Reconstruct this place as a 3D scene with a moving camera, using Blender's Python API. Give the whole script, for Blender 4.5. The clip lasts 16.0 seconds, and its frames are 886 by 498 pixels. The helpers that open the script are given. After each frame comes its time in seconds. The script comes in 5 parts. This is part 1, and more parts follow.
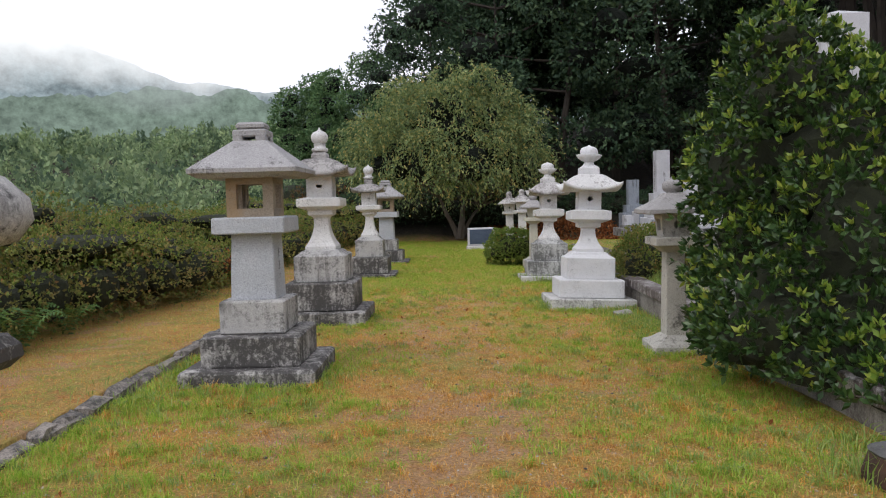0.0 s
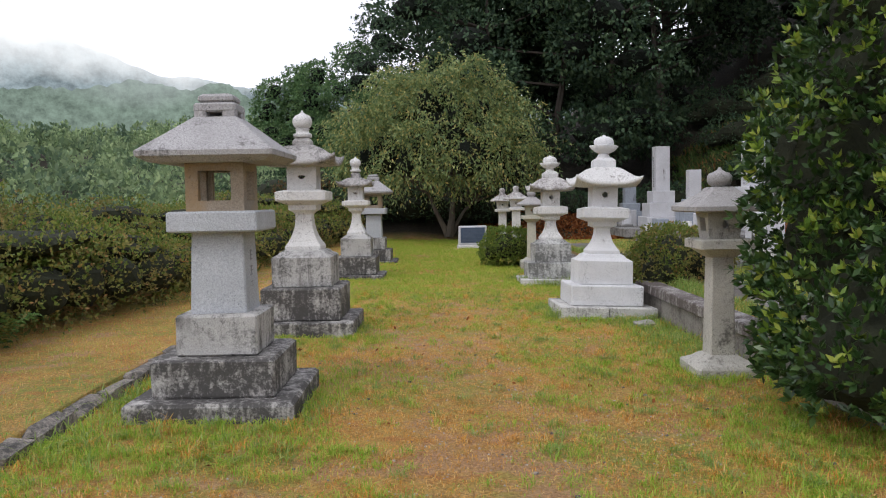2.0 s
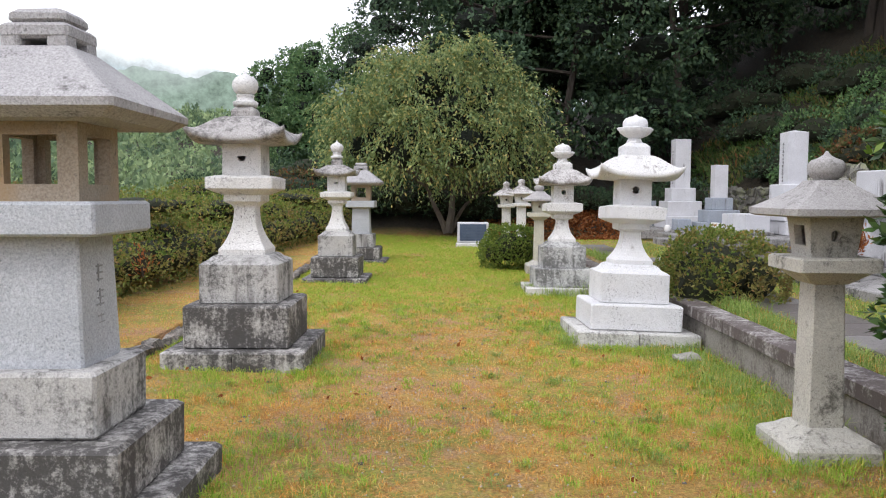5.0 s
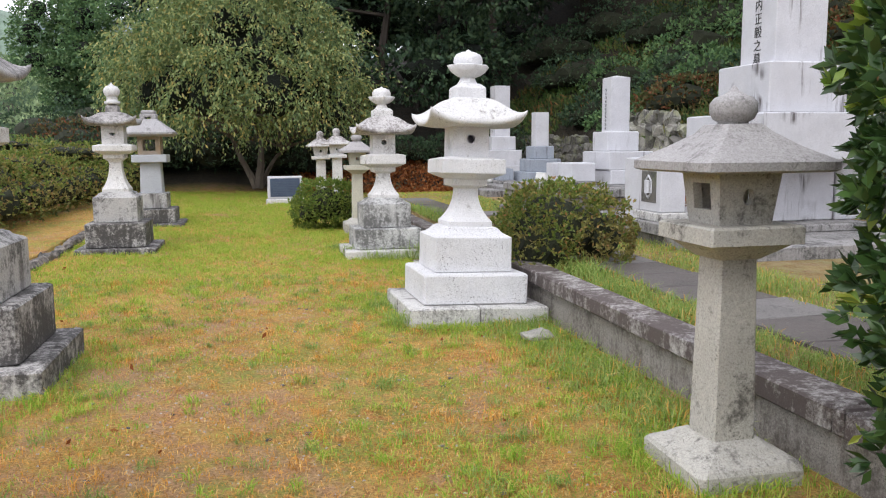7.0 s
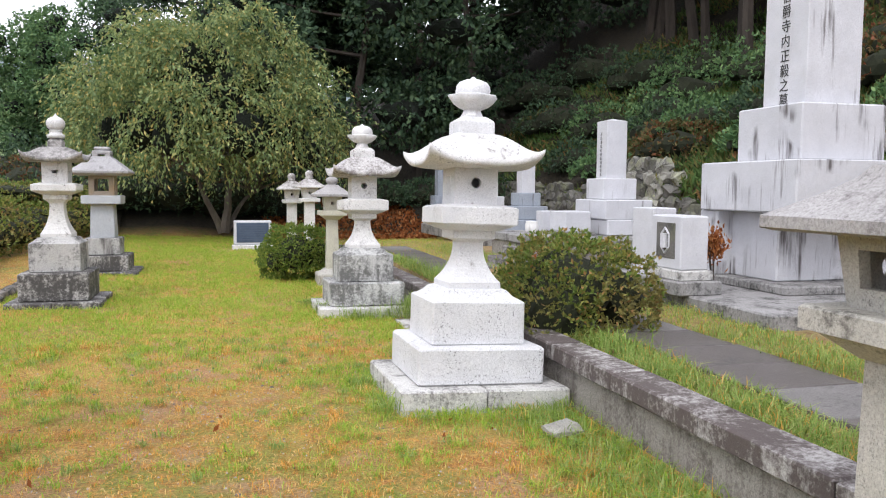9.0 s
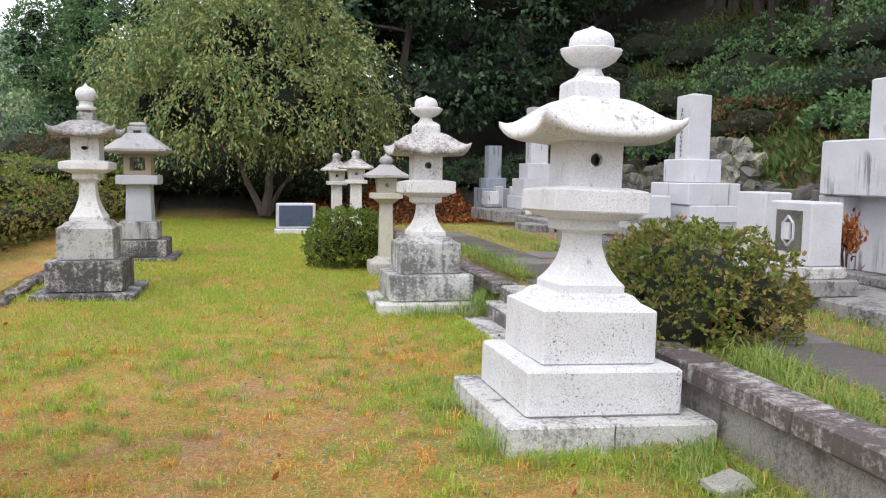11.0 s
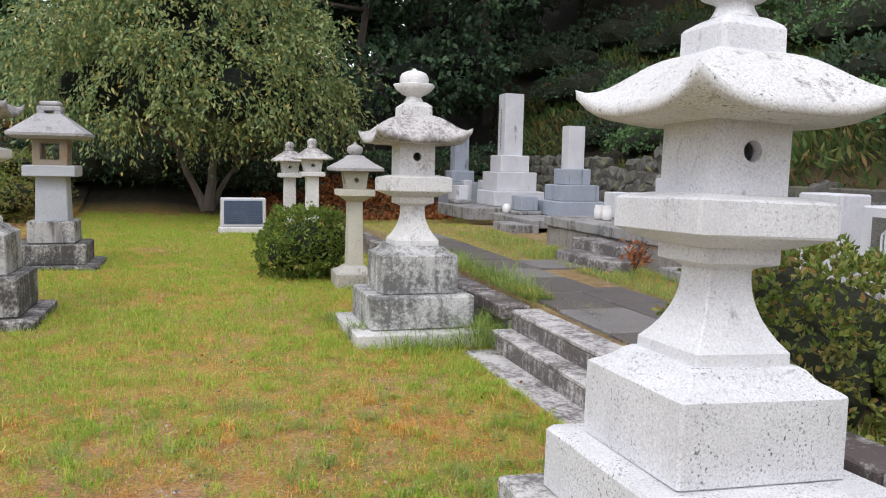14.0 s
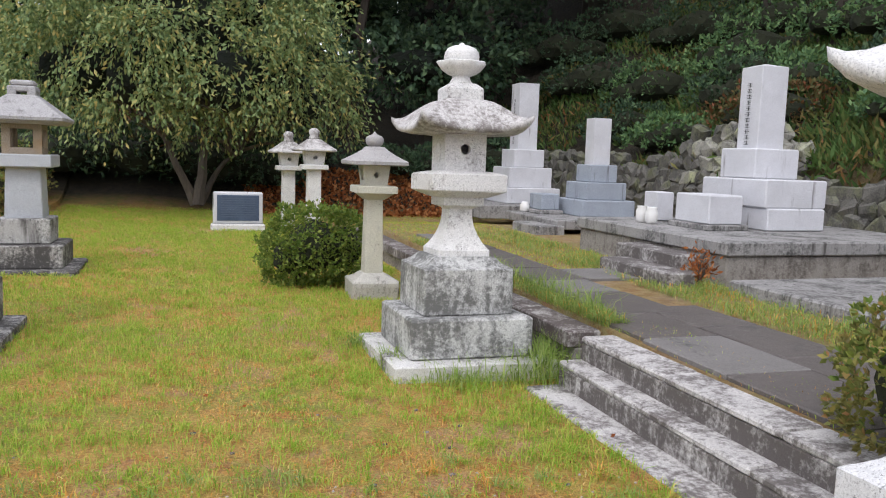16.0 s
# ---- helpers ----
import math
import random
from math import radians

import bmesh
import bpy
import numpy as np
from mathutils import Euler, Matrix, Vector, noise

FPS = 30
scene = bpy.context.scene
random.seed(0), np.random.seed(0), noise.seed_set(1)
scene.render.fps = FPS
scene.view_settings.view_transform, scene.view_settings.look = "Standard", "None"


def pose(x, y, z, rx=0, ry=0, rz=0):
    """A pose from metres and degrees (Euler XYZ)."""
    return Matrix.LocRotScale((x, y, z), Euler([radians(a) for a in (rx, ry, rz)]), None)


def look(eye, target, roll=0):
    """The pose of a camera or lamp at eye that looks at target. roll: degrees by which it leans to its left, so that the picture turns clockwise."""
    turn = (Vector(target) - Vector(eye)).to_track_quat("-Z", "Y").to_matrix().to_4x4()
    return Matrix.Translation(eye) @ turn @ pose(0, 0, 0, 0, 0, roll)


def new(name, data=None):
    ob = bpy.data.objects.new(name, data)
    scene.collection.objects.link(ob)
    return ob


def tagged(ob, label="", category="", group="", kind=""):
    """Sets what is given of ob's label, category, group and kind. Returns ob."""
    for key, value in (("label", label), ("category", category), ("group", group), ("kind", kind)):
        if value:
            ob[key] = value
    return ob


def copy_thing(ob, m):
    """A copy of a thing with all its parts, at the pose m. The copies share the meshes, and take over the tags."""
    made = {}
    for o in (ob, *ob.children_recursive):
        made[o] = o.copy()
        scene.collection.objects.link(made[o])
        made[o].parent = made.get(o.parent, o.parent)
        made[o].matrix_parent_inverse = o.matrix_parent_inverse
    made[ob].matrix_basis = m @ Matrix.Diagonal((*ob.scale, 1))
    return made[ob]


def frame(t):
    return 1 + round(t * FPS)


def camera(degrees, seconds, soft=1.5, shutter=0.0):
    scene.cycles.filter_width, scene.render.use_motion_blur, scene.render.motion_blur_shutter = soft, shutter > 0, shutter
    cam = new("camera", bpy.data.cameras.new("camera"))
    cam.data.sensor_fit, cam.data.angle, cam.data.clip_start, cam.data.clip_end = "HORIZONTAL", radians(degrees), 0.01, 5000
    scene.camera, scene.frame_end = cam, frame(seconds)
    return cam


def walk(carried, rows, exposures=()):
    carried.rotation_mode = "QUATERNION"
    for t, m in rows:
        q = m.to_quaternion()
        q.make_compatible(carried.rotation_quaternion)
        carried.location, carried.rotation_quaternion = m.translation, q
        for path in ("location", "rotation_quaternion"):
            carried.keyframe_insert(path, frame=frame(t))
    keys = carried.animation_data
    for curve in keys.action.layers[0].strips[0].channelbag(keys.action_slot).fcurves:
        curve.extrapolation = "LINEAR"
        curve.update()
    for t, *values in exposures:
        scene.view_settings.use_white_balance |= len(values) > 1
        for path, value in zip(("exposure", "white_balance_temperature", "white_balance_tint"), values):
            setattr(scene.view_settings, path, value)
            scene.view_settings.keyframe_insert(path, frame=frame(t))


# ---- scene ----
cam = camera(58.6, 16.0, soft=1.1)
PATH = [
    (0, (0.237, 0.546, 1.249), (0.199, 2.542, 1.135), -1.5),
    (0.5, (0.143, 0.892, 1.233), (0.167, 2.889, 1.115), -0.1),
    (1, (0.074, 1.228, 1.264), (0.067, 3.223, 1.122), -0.3),
    (1.5, (0.018, 1.511, 1.266), (0.029, 3.506, 1.126), -1.6),
    (2, (0.024, 1.825, 1.221), (0.028, 3.821, 1.1), -1.0),
    (2.5, (0.019, 2.207, 1.258), (-0.026, 4.202, 1.123), -0.4),
    (3, (0.028, 2.56, 1.249), (0.104, 4.553, 1.099), -1.1),
    (3.2, (0.052, 2.719, 1.247), (0.127, 4.713, 1.106), -0.3),
    (5.3, (0.203, 4.226, 1.21), (0.197, 6.221, 1.073), 0.1),
    (5.5, (0.207, 4.365, 1.218), (0.258, 6.356, 1.037), -0.7),
    (6, (0.321, 4.705, 1.207), (0.464, 6.691, 1.023), 0.3),
    (6.5, (0.298, 5.11, 1.219), (0.594, 7.076, 1.002), 1.8),
    (7, (0.345, 5.469, 1.223), (0.793, 7.4, 0.96), -0.5),
    (7.5, (0.407, 5.834, 1.21), (0.898, 7.758, 0.969), 0.7),
    (8, (0.385, 6.169, 1.232), (0.983, 8.072, 1.078), 0.4),
    (8.5, (0.383, 6.486, 1.248), (0.987, 8.385, 1.07), -0.1),
    (9, (0.428, 6.77, 1.216), (0.953, 8.694, 1.066), 0.4),
    (9.2, (0.416, 6.896, 1.247), (0.951, 8.819, 1.114), 0.6),
    (11.3, (0.297, 8.292, 1.181), (0.682, 10.241, 0.951), 0.7),
    (11.5, (0.31, 8.463, 1.192), (0.636, 10.419, 0.93), 0.7),
    (12, (0.263, 8.74, 1.202), (0.609, 10.701, 1.012), 1.0),
    (12.5, (0.207, 9.008, 1.207), (0.509, 10.97, 0.963), -1.3),
    (13, (0.226, 9.341, 1.217), (0.638, 11.294, 1.08), 0.8),
    (13.5, (0.239, 9.621, 1.194), (0.715, 11.561, 1.102), 1.6),
    (14, (0.305, 9.981, 1.198), (0.877, 11.886, 0.984), 1.2),
    (14.5, (0.357, 10.314, 1.213), (0.93, 12.217, 0.986), 2.6),
    (15, (0.257, 10.574, 1.201), (0.932, 12.446, 1.002), 1.9),
    (15.5, (0.249, 10.97, 1.192), (0.906, 12.849, 1.001), 0.4),
    (16, (0.167, 11.315, 1.188), (0.776, 13.206, 0.959), 1.9),
]
EXPOSURES = [(0, -0.12), (0.6, -0.16), (1.5, -0.08), (3, 0.06), (5.5, 0.52), (6.5, 0.46), (8.2, 0.64), (9, 0.65), (12.5, 0.50), (14.5, 0.41), (16, 0.44)]
walk(cam, [(t, look(eye, target, roll)) for t, eye, target, roll in PATH], EXPOSURES)

# ---- light ----
SUN_UP, SUN_TURN = radians(52), radians(250)
world = bpy.data.worlds.new("overcast_sky")
scene.world = world
world.use_nodes = True
wt = world.node_tree
wt.nodes.clear()
sky = wt.nodes.new("ShaderNodeTexSky")
sky.sky_type, sky.sun_disc, sky.sun_elevation, sky.sun_rotation = "NISHITA", False, SUN_UP, SUN_TURN
dim = wt.nodes.new("ShaderNodeVectorMath")
dim.operation = "SCALE"
dim.inputs["Scale"].default_value = 0.10
cloud = wt.nodes.new("ShaderNodeTexNoise")
cloud.inputs["Scale"].default_value, cloud.inputs["Detail"].default_value = 1.6, 5
cover = wt.nodes.new("ShaderNodeMix")
cover.data_type = "RGBA"
cover.inputs[6].default_value, cover.inputs[7].default_value = (1.02, 1.03, 1.17, 1), (1.42, 1.42, 1.55, 1)
veil = wt.nodes.new("ShaderNodeMix")
veil.data_type = "RGBA"
veil.inputs[0].default_value = 0.9
back, wout = wt.nodes.new("ShaderNodeBackground"), wt.nodes.new("ShaderNodeOutputWorld")
wt.links.new(sky.outputs[0], dim.inputs[0])
wt.links.new(cloud.outputs[0], cover.inputs[0])
wt.links.new(dim.outputs[0], veil.inputs[6])
wt.links.new(cover.outputs[2], veil.inputs[7])
wt.links.new(veil.outputs[2], back.inputs[0])
wt.links.new(back.outputs[0], wout.inputs[0])
back.inputs[1].default_value = 1.0
sun = new("sun", bpy.data.lights.new("sun", "SUN"))
sun.data.energy, sun.data.angle, sun.data.color = 0.9, radians(20), (1.0, 0.98, 0.95)
sun.matrix_world = look((-30, -25, 50), (0, 10, 0))


# ---- materials ----
def nd(nt, kind, **values):
    n = nt.nodes.new(kind)
    for key, value in values.items():
        if key.startswith("i_"):
            k = key[2:]
            sock = n.inputs[int(k)] if k.isdigit() else n.inputs[k.replace("_", " ")]
            if isinstance(value, bpy.types.NodeSocket):
                nt.links.new(value, sock)
            else:
                sock.default_value = value
        else:
            setattr(n, key, value)
    return n


def rgb(c):
    return (*c, 1.0)


def mixed(nt, fac, a, b, blend="MIX"):
    n = nd(nt, "ShaderNodeMix", data_type="RGBA", blend_type=blend)
    for sock, v in ((n.inputs[0], fac), (n.inputs[6], a), (n.inputs[7], b)):
        if isinstance(v, bpy.types.NodeSocket):
            nt.links.new(v, sock)
        else:
            sock.default_value = v if not isinstance(v, tuple) or len(v) == 4 else rgb(v)
    return n.outputs[2]


def ramp(nt, fac, lo, hi):
    n = nd(nt, "ShaderNodeMapRange", i_0=fac, i_1=lo, i_2=hi)
    return n.outputs[0]


def times(nt, a, b):
    return nd(nt, "ShaderNodeMath", operation="MULTIPLY", i_0=a, i_1=b).outputs[0]


def begin(name, rough=0.8):
    m = bpy.data.materials.new(name)
    m.use_nodes = True
    nt = m.node_tree
    shader = nt.nodes["Principled BSDF"]
    shader.inputs["Roughness"].default_value = rough
    return m, nt, shader


def spot(nt, stretch=(1, 1, 1)):
    tc = nd(nt, "ShaderNodeTexCoord")
    info = nd(nt, "ShaderNodeObjectInfo")
    off = nd(nt, "ShaderNodeVectorMath", operation="SCALE", i_0=(37.0, 19.0, 23.0))
    nt.links.new(info.outputs["Random"], off.inputs["Scale"])
    add = nd(nt, "ShaderNodeVectorMath", operation="ADD", i_0=tc.outputs["Object"], i_1=off.outputs[0])
    mp = nd(nt, "ShaderNodeMapping", i_Vector=add.outputs[0], i_Scale=stretch)
    return mp.outputs[0]


def noise_at(nt, vec, scale, detail=4.0, rough=0.55):
    return nd(nt, "ShaderNodeTexNoise", i_Vector=vec, i_Scale=scale, i_Detail=detail, i_Roughness=rough).outputs[0]


def bumped(nt, shader, height, strength, dist):
    b = nd(nt, "ShaderNodeBump", i_Height=height, i_Strength=strength, i_Distance=dist)
    nt.links.new(b.outputs[0], shader.inputs["Normal"])


def stone(name, light, dark, speck=0.55, crust=0.0, crust_colour=(0.045, 0.045, 0.042), streak=0.0, streak_colour=(0.06, 0.055, 0.05), rough=0.8, tint=None):
    """Granite: grains, dark specks, a lichen crust in patches and rain streaks."""
    m, nt, sh = begin(name, rough)
    v, vs = spot(nt), spot(nt, (1, 1, 0.08))
    grain = noise_at(nt, v, 90, 3, 0.7)
    cloud_ = noise_at(nt, v, 3.0, 5)
    pepper = noise_at(nt, v, 170, 2, 0.6)
    col = mixed(nt, ramp(nt, grain, 0.36, 0.64), dark, light)
    col = mixed(nt, times(nt, ramp(nt, pepper, 0.56, 0.64), 0.55 * min(speck + 0.2, 1.0)), col, tuple(c * 0.42 for c in dark))
    col = mixed(nt, ramp(nt, cloud_, 0.35, 0.75), col, mixed(nt, 0.35, col, tuple(c * 0.62 for c in dark)))
    if tint:
        col = mixed(nt, ramp(nt, noise_at(nt, v, 2.2, 4), 0.5, 0.72), col, tint)
    specks = ramp(nt, noise_at(nt, v, 75, 3, 0.6), 0.60, 0.65)
    zone = ramp(nt, noise_at(nt, v, 5, 3), 0.38, 0.62)
    col = mixed(nt, times(nt, times(nt, specks, zone), speck), col, (0.05, 0.05, 0.05))
    if crust:
        wide_, close_ = noise_at(nt, v, 3.2, 4, 0.6), noise_at(nt, v, 30, 9, 0.78)
        patch = nd(nt, "ShaderNodeMath", operation="ADD", i_0=times(nt, wide_, 0.45), i_1=times(nt, close_, 0.55)).outputs[0]
        runs_ = noise_at(nt, vs, 16, 4, 0.6)
        patch = nd(nt, "ShaderNodeMath", operation="ADD", i_0=times(nt, patch, 0.8), i_1=times(nt, runs_, 0.2)).outputs[0]
        col = mixed(nt, times(nt, ramp(nt, patch, 0.58 - 0.18 * crust, 0.66 - 0.15 * crust), 0.92), col, crust_colour)
        pale = ramp(nt, noise_at(nt, v, 16, 6, 0.7), 0.60, 0.70)
        col = mixed(nt, times(nt, pale, 0.4), col, (0.34, 0.34, 0.31))
    if streak:
        runs = times(nt, ramp(nt, noise_at(nt, vs, 9, 5, 0.6), 0.60 - 0.15 * streak, 0.70 - 0.1 * streak), ramp(nt, noise_at(nt, v, 1.9, 2), 0.48, 0.58))
        col = mixed(nt, times(nt, runs, 0.88), col, streak_colour)
    nt.links.new(col, sh.inputs["Base Color"])
    rel = nd(nt, "ShaderNodeMath", operation="ADD", i_0=grain, i_1=times(nt, noise_at(nt, v, 14, 6), 2.0)).outputs[0]
    bumped(nt, sh, rel, 0.35, 0.006)
    return m


def leaf_stuff(name, stops, rough=0.5, gloss=0.4, through_=0.25, patch=None):
    """Leaves: each leaf has its own shade out of the stops; patch: a second colour in broad clouds."""
    m, nt, sh = begin(name, rough)
    geo = nd(nt, "ShaderNodeNewGeometry")
    cr = nd(nt, "ShaderNodeValToRGB", i_Fac=geo.outputs["Random Per Island"])
    while len(cr.color_ramp.elements) < len(stops):
        cr.color_ramp.elements.new(0.5)
    for e, (p, c) in zip(cr.color_ramp.elements, stops):
        e.position, e.color = p, rgb(c)
    col = cr.outputs[0]
    if patch:
        tc = nd(nt, "ShaderNodeTexCoord")
        col = mixed(nt, times(nt, ramp(nt, noise_at(nt, tc.outputs["Object"], patch[1], 3), 0.45, 0.62), patch[2]), col, patch[0])
    nt.links.new(col, sh.inputs["Base Color"])
    sh.inputs["Specular IOR Level"].default_value = gloss
    if through_:
        tr = nd(nt, "ShaderNodeBsdfTranslucent", i_Color=col)
        mx = nd(nt, "ShaderNodeMixShader", i_0=through_, i_1=sh.outputs[0], i_2=tr.outputs[0])
        nt.links.new(mx.outputs[0], nt.nodes["Material Output"].inputs[0])
    return m


def plain(name, a, b, scale=12.0, rough=0.8, relief=0.2, dist=0.01, metal=0.0, stretch=(1, 1, 1)):
    m, nt, sh = begin(name, rough)
    v = spot(nt, stretch)
    n1, n2 = noise_at(nt, v, scale, 6, 0.65), noise_at(nt, v, scale * 6, 4, 0.6)
    f = nd(nt, "ShaderNodeMath", operation="ADD", i_0=times(nt, n1, 0.7), i_1=times(nt, n2, 0.3)).outputs[0]
    nt.links.new(mixed(nt, ramp(nt, f, 0.35, 0.65), a, b), sh.inputs["Base Color"])
    sh.inputs["Metallic"].default_value = metal
    bumped(nt, sh, f, relief, dist)
    return m


WHITE = stone("white_granite", (0.80, 0.80, 0.81), (0.62, 0.62, 0.635), speck=0.95, crust=0.02, crust_colour=(0.22, 0.21, 0.20), rough=0.75)
WHITE_FINE = stone("fine_white_granite", (0.80, 0.80, 0.81), (0.64, 0.64, 0.655), speck=0.4, crust=0.06, crust_colour=(0.26, 0.25, 0.24), rough=0.75)
WHITE_SLAB = stone("white_granite_slab", (0.74, 0.73, 0.70), (0.52, 0.51, 0.49), speck=0.8, crust=0.5, crust_colour=(0.11, 0.10, 0.095))
WHITE_AGED = stone("white_granite_aged", (0.80, 0.79, 0.77), (0.60, 0.59, 0.58), speck=0.9, crust=0.2, crust_colour=(0.17, 0.15, 0.14))
WHITE_MOTTLED = stone("white_granite_mottled", (0.70, 0.70, 0.68), (0.46, 0.46, 0.45), speck=1.0, crust=0.72, crust_colour=(0.10, 0.10, 0.095))
WHITE_ROOF = stone("white_granite_roof", (0.70, 0.68, 0.66), (0.48, 0.46, 0.45), speck=0.8, crust=0.6, crust_colour=(0.16, 0.14, 0.13))
GREY = stone("grey_granite", (0.56, 0.58, 0.61), (0.36, 0.38, 0.41), speck=0.5, rough=0.7)
GREY_ROOF = stone("grey_granite_roof", (0.50, 0.49, 0.49), (0.30, 0.29, 0.29), speck=0.7, crust=0.25, crust_colour=(0.09, 0.085, 0.08))
POST_ROOF = stone("brown_grey_post_roof", (0.46, 0.445, 0.435), (0.31, 0.295, 0.29), speck=0.5, crust=0.25, crust_colour=(0.10, 0.09, 0.085))
OLD_ROOF = stone("old_lichened_roof", (0.52, 0.50, 0.48), (0.33, 0.31, 0.30), speck=0.6, crust=0.6, crust_colour=(0.10, 0.095, 0.09))
CRUSTED = stone("crusted_granite", (0.64, 0.62, 0.59), (0.44, 0.42, 0.40), speck=0.4, crust=1.0, crust_colour=(0.03, 0.027, 0.026))
HALF_CRUSTED = stone("half_crusted_granite", (0.58, 0.57, 0.55), (0.38, 0.37, 0.36), speck=0.5, crust=0.5, streak=0.8)
BROWN_STONE = stone("brown_stained_stone", (0.42, 0.36, 0.28), (0.28, 0.22, 0.16), speck=0.3, crust=0.1, tint=(0.36, 0.24, 0.12))
OLIVE_STONE = stone("olive_grey_stone", (0.55, 0.53, 0.475), (0.40, 0.385, 0.345), speck=0.6, crust=0.28, crust_colour=(0.09, 0.085, 0.075))
PALE_POST = stone("pale_yellowish_stone", (0.62, 0.60, 0.50), (0.46, 0.44, 0.36), speck=0.3, crust=0.1)
MONUMENT = stone("monument_granite", (0.68, 0.68, 0.71), (0.55, 0.55, 0.58), speck=0.25, streak=0.08, rough=0.6, streak_colour=(0.07, 0.055, 0.05))
MONUMENT_STREAKED = stone("streaked_monument_granite", (0.66, 0.66, 0.69), (0.53, 0.53, 0.56), speck=0.25, streak=0.6, rough=0.6, streak_colour=(0.045, 0.032, 0.03))
BLUE_GREY = stone("blue_grey_granite", (0.40, 0.44, 0.50), (0.28, 0.31, 0.36), speck=0.4, streak=0.3)
PLINTH = stone("dark_weathered_plinth", (0.40, 0.39, 0.38), (0.25, 0.24, 0.235), speck=0.4, crust=0.5, streak=0.5)
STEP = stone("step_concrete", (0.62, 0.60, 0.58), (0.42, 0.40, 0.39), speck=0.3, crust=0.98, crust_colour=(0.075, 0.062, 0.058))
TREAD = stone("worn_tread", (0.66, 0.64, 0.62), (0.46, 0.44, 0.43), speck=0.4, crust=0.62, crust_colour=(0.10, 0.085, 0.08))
COPING = stone("coping_concrete", (0.58, 0.56, 0.53), (0.36, 0.34, 0.33), speck=0.3, crust=1.0, crust_colour=(0.065, 0.046, 0.042))
CONCRETE = stone("rough_concrete", (0.40, 0.375, 0.34), (0.23, 0.21, 0.19), speck=0.7, crust=0.55, crust_colour=(0.10, 0.085, 0.075))
PAVING = stone("wet_dark_paving", (0.155, 0.135, 0.125), (0.09, 0.078, 0.073), speck=0.2, crust=0.2, rough=0.5)
PAVING_PALE = stone("pale_paving", (0.24, 0.225, 0.215), (0.15, 0.14, 0.135), speck=0.3, crust=0.25, rough=0.6)
RUBBLE = stone("dark_rubble_stone", (0.20, 0.19, 0.17), (0.09, 0.085, 0.075), speck=0.4, crust=0.5, tint=(0.16, 0.17, 0.09))
RUBBLE_PALE = stone("pale_rubble_stone", (0.40, 0.39, 0.34), (0.24, 0.23, 0.20), speck=0.4, crust=0.45, tint=(0.34, 0.36, 0.20))
KERB_STONE = stone("kerb_rubble", (0.44, 0.39, 0.34), (0.22, 0.19, 0.165), speck=0.5, crust=0.75)
PEBBLE = plain("pale_pebble", (0.62, 0.55, 0.48), (0.30, 0.26, 0.22), 40, 0.8, 0.2)
GREY_INK = plain("weathered_engraving", (0.30, 0.30, 0.31), (0.22, 0.22, 0.23))
INK = plain("engraved_black", (0.03, 0.03, 0.03), (0.06, 0.06, 0.06))
PLAQUE = plain("blue_black_plaque", (0.035, 0.055, 0.10), (0.07, 0.10, 0.16), 4, 0.35, 0.05)
PLAQUE_TEXT = plain("plaque_letter_bars", (0.075, 0.10, 0.15), (0.065, 0.09, 0.135), 20, 0.5, 0.0)
BARK = plain("bark", (0.075, 0.06, 0.048), (0.035, 0.028, 0.024), 7, 0.9, 0.8, 0.03, stretch=(1, 1, 0.2))
BARK_PALE = plain("pale_bark", (0.16, 0.135, 0.11), (0.08, 0.066, 0.056), 7, 0.9, 0.6, 0.02, stretch=(1, 1, 0.2))
STUMP_WOOD = plain("rotten_wood", (0.09, 0.045, 0.025), (0.04, 0.025, 0.018), 14, 0.9, 0.9, 0.03)
STUMP_TOP = plain("stump_top", (0.12, 0.12, 0.115), (0.06, 0.058, 0.055), 20, 0.85, 0.5, 0.01)
CERAMIC = plain("white_ceramic", (0.80, 0.79, 0.77), (0.70, 0.69, 0.66), 5, 0.35, 0.05)
# near-black core colour: the shade between a bush's leaves, painted in
BUSH_SHADE = plain("bush_inner_shade", (0.030, 0.036, 0.016), (0.012, 0.014, 0.007), 9, 1.0, 0.6, 0.05)
# blacker still: stands for the gloom inside tree crowns
CROWN_SHADE = plain("crown_inner_shade", (0.012, 0.018, 0.011), (0.004, 0.006, 0.004), 2, 1.0, 0.6, 0.2)
# near-black because canopy shade is painted into the floor of the wood
WOOD_FLOOR_SHADE = (0.018, 0.016, 0.010)

AZALEA = leaf_stuff("azalea_leaves", [(0, (0.10, 0.15, 0.036)), (0.5, (0.20, 0.245, 0.055)), (0.88, (0.34, 0.32, 0.08)), (1, (0.44, 0.22, 0.09))], 0.55, 0.3, patch=((0.27, 0.165, 0.08), 1.3, 0.45))
AZALEA_GREEN = leaf_stuff("azalea_green_leaves", [(0, (0.090, 0.156, 0.026)), (0.6, (0.168, 0.240, 0.042)), (1, (0.288, 0.324, 0.072))], 0.55, 0.3)
GLOSSY = leaf_stuff("glossy_dark_leaves", [(0, (0.024, 0.056, 0.016)), (0.6, (0.044, 0.096, 0.024)), (1, (0.08, 0.14, 0.034))], 0.34, 0.5, 0.15)
TIPS = leaf_stuff("young_leaf_tips", [(0, (0.11, 0.20, 0.028)), (0.6, (0.22, 0.32, 0.045)), (1, (0.40, 0.44, 0.08))], 0.42, 0.4, 0.3)
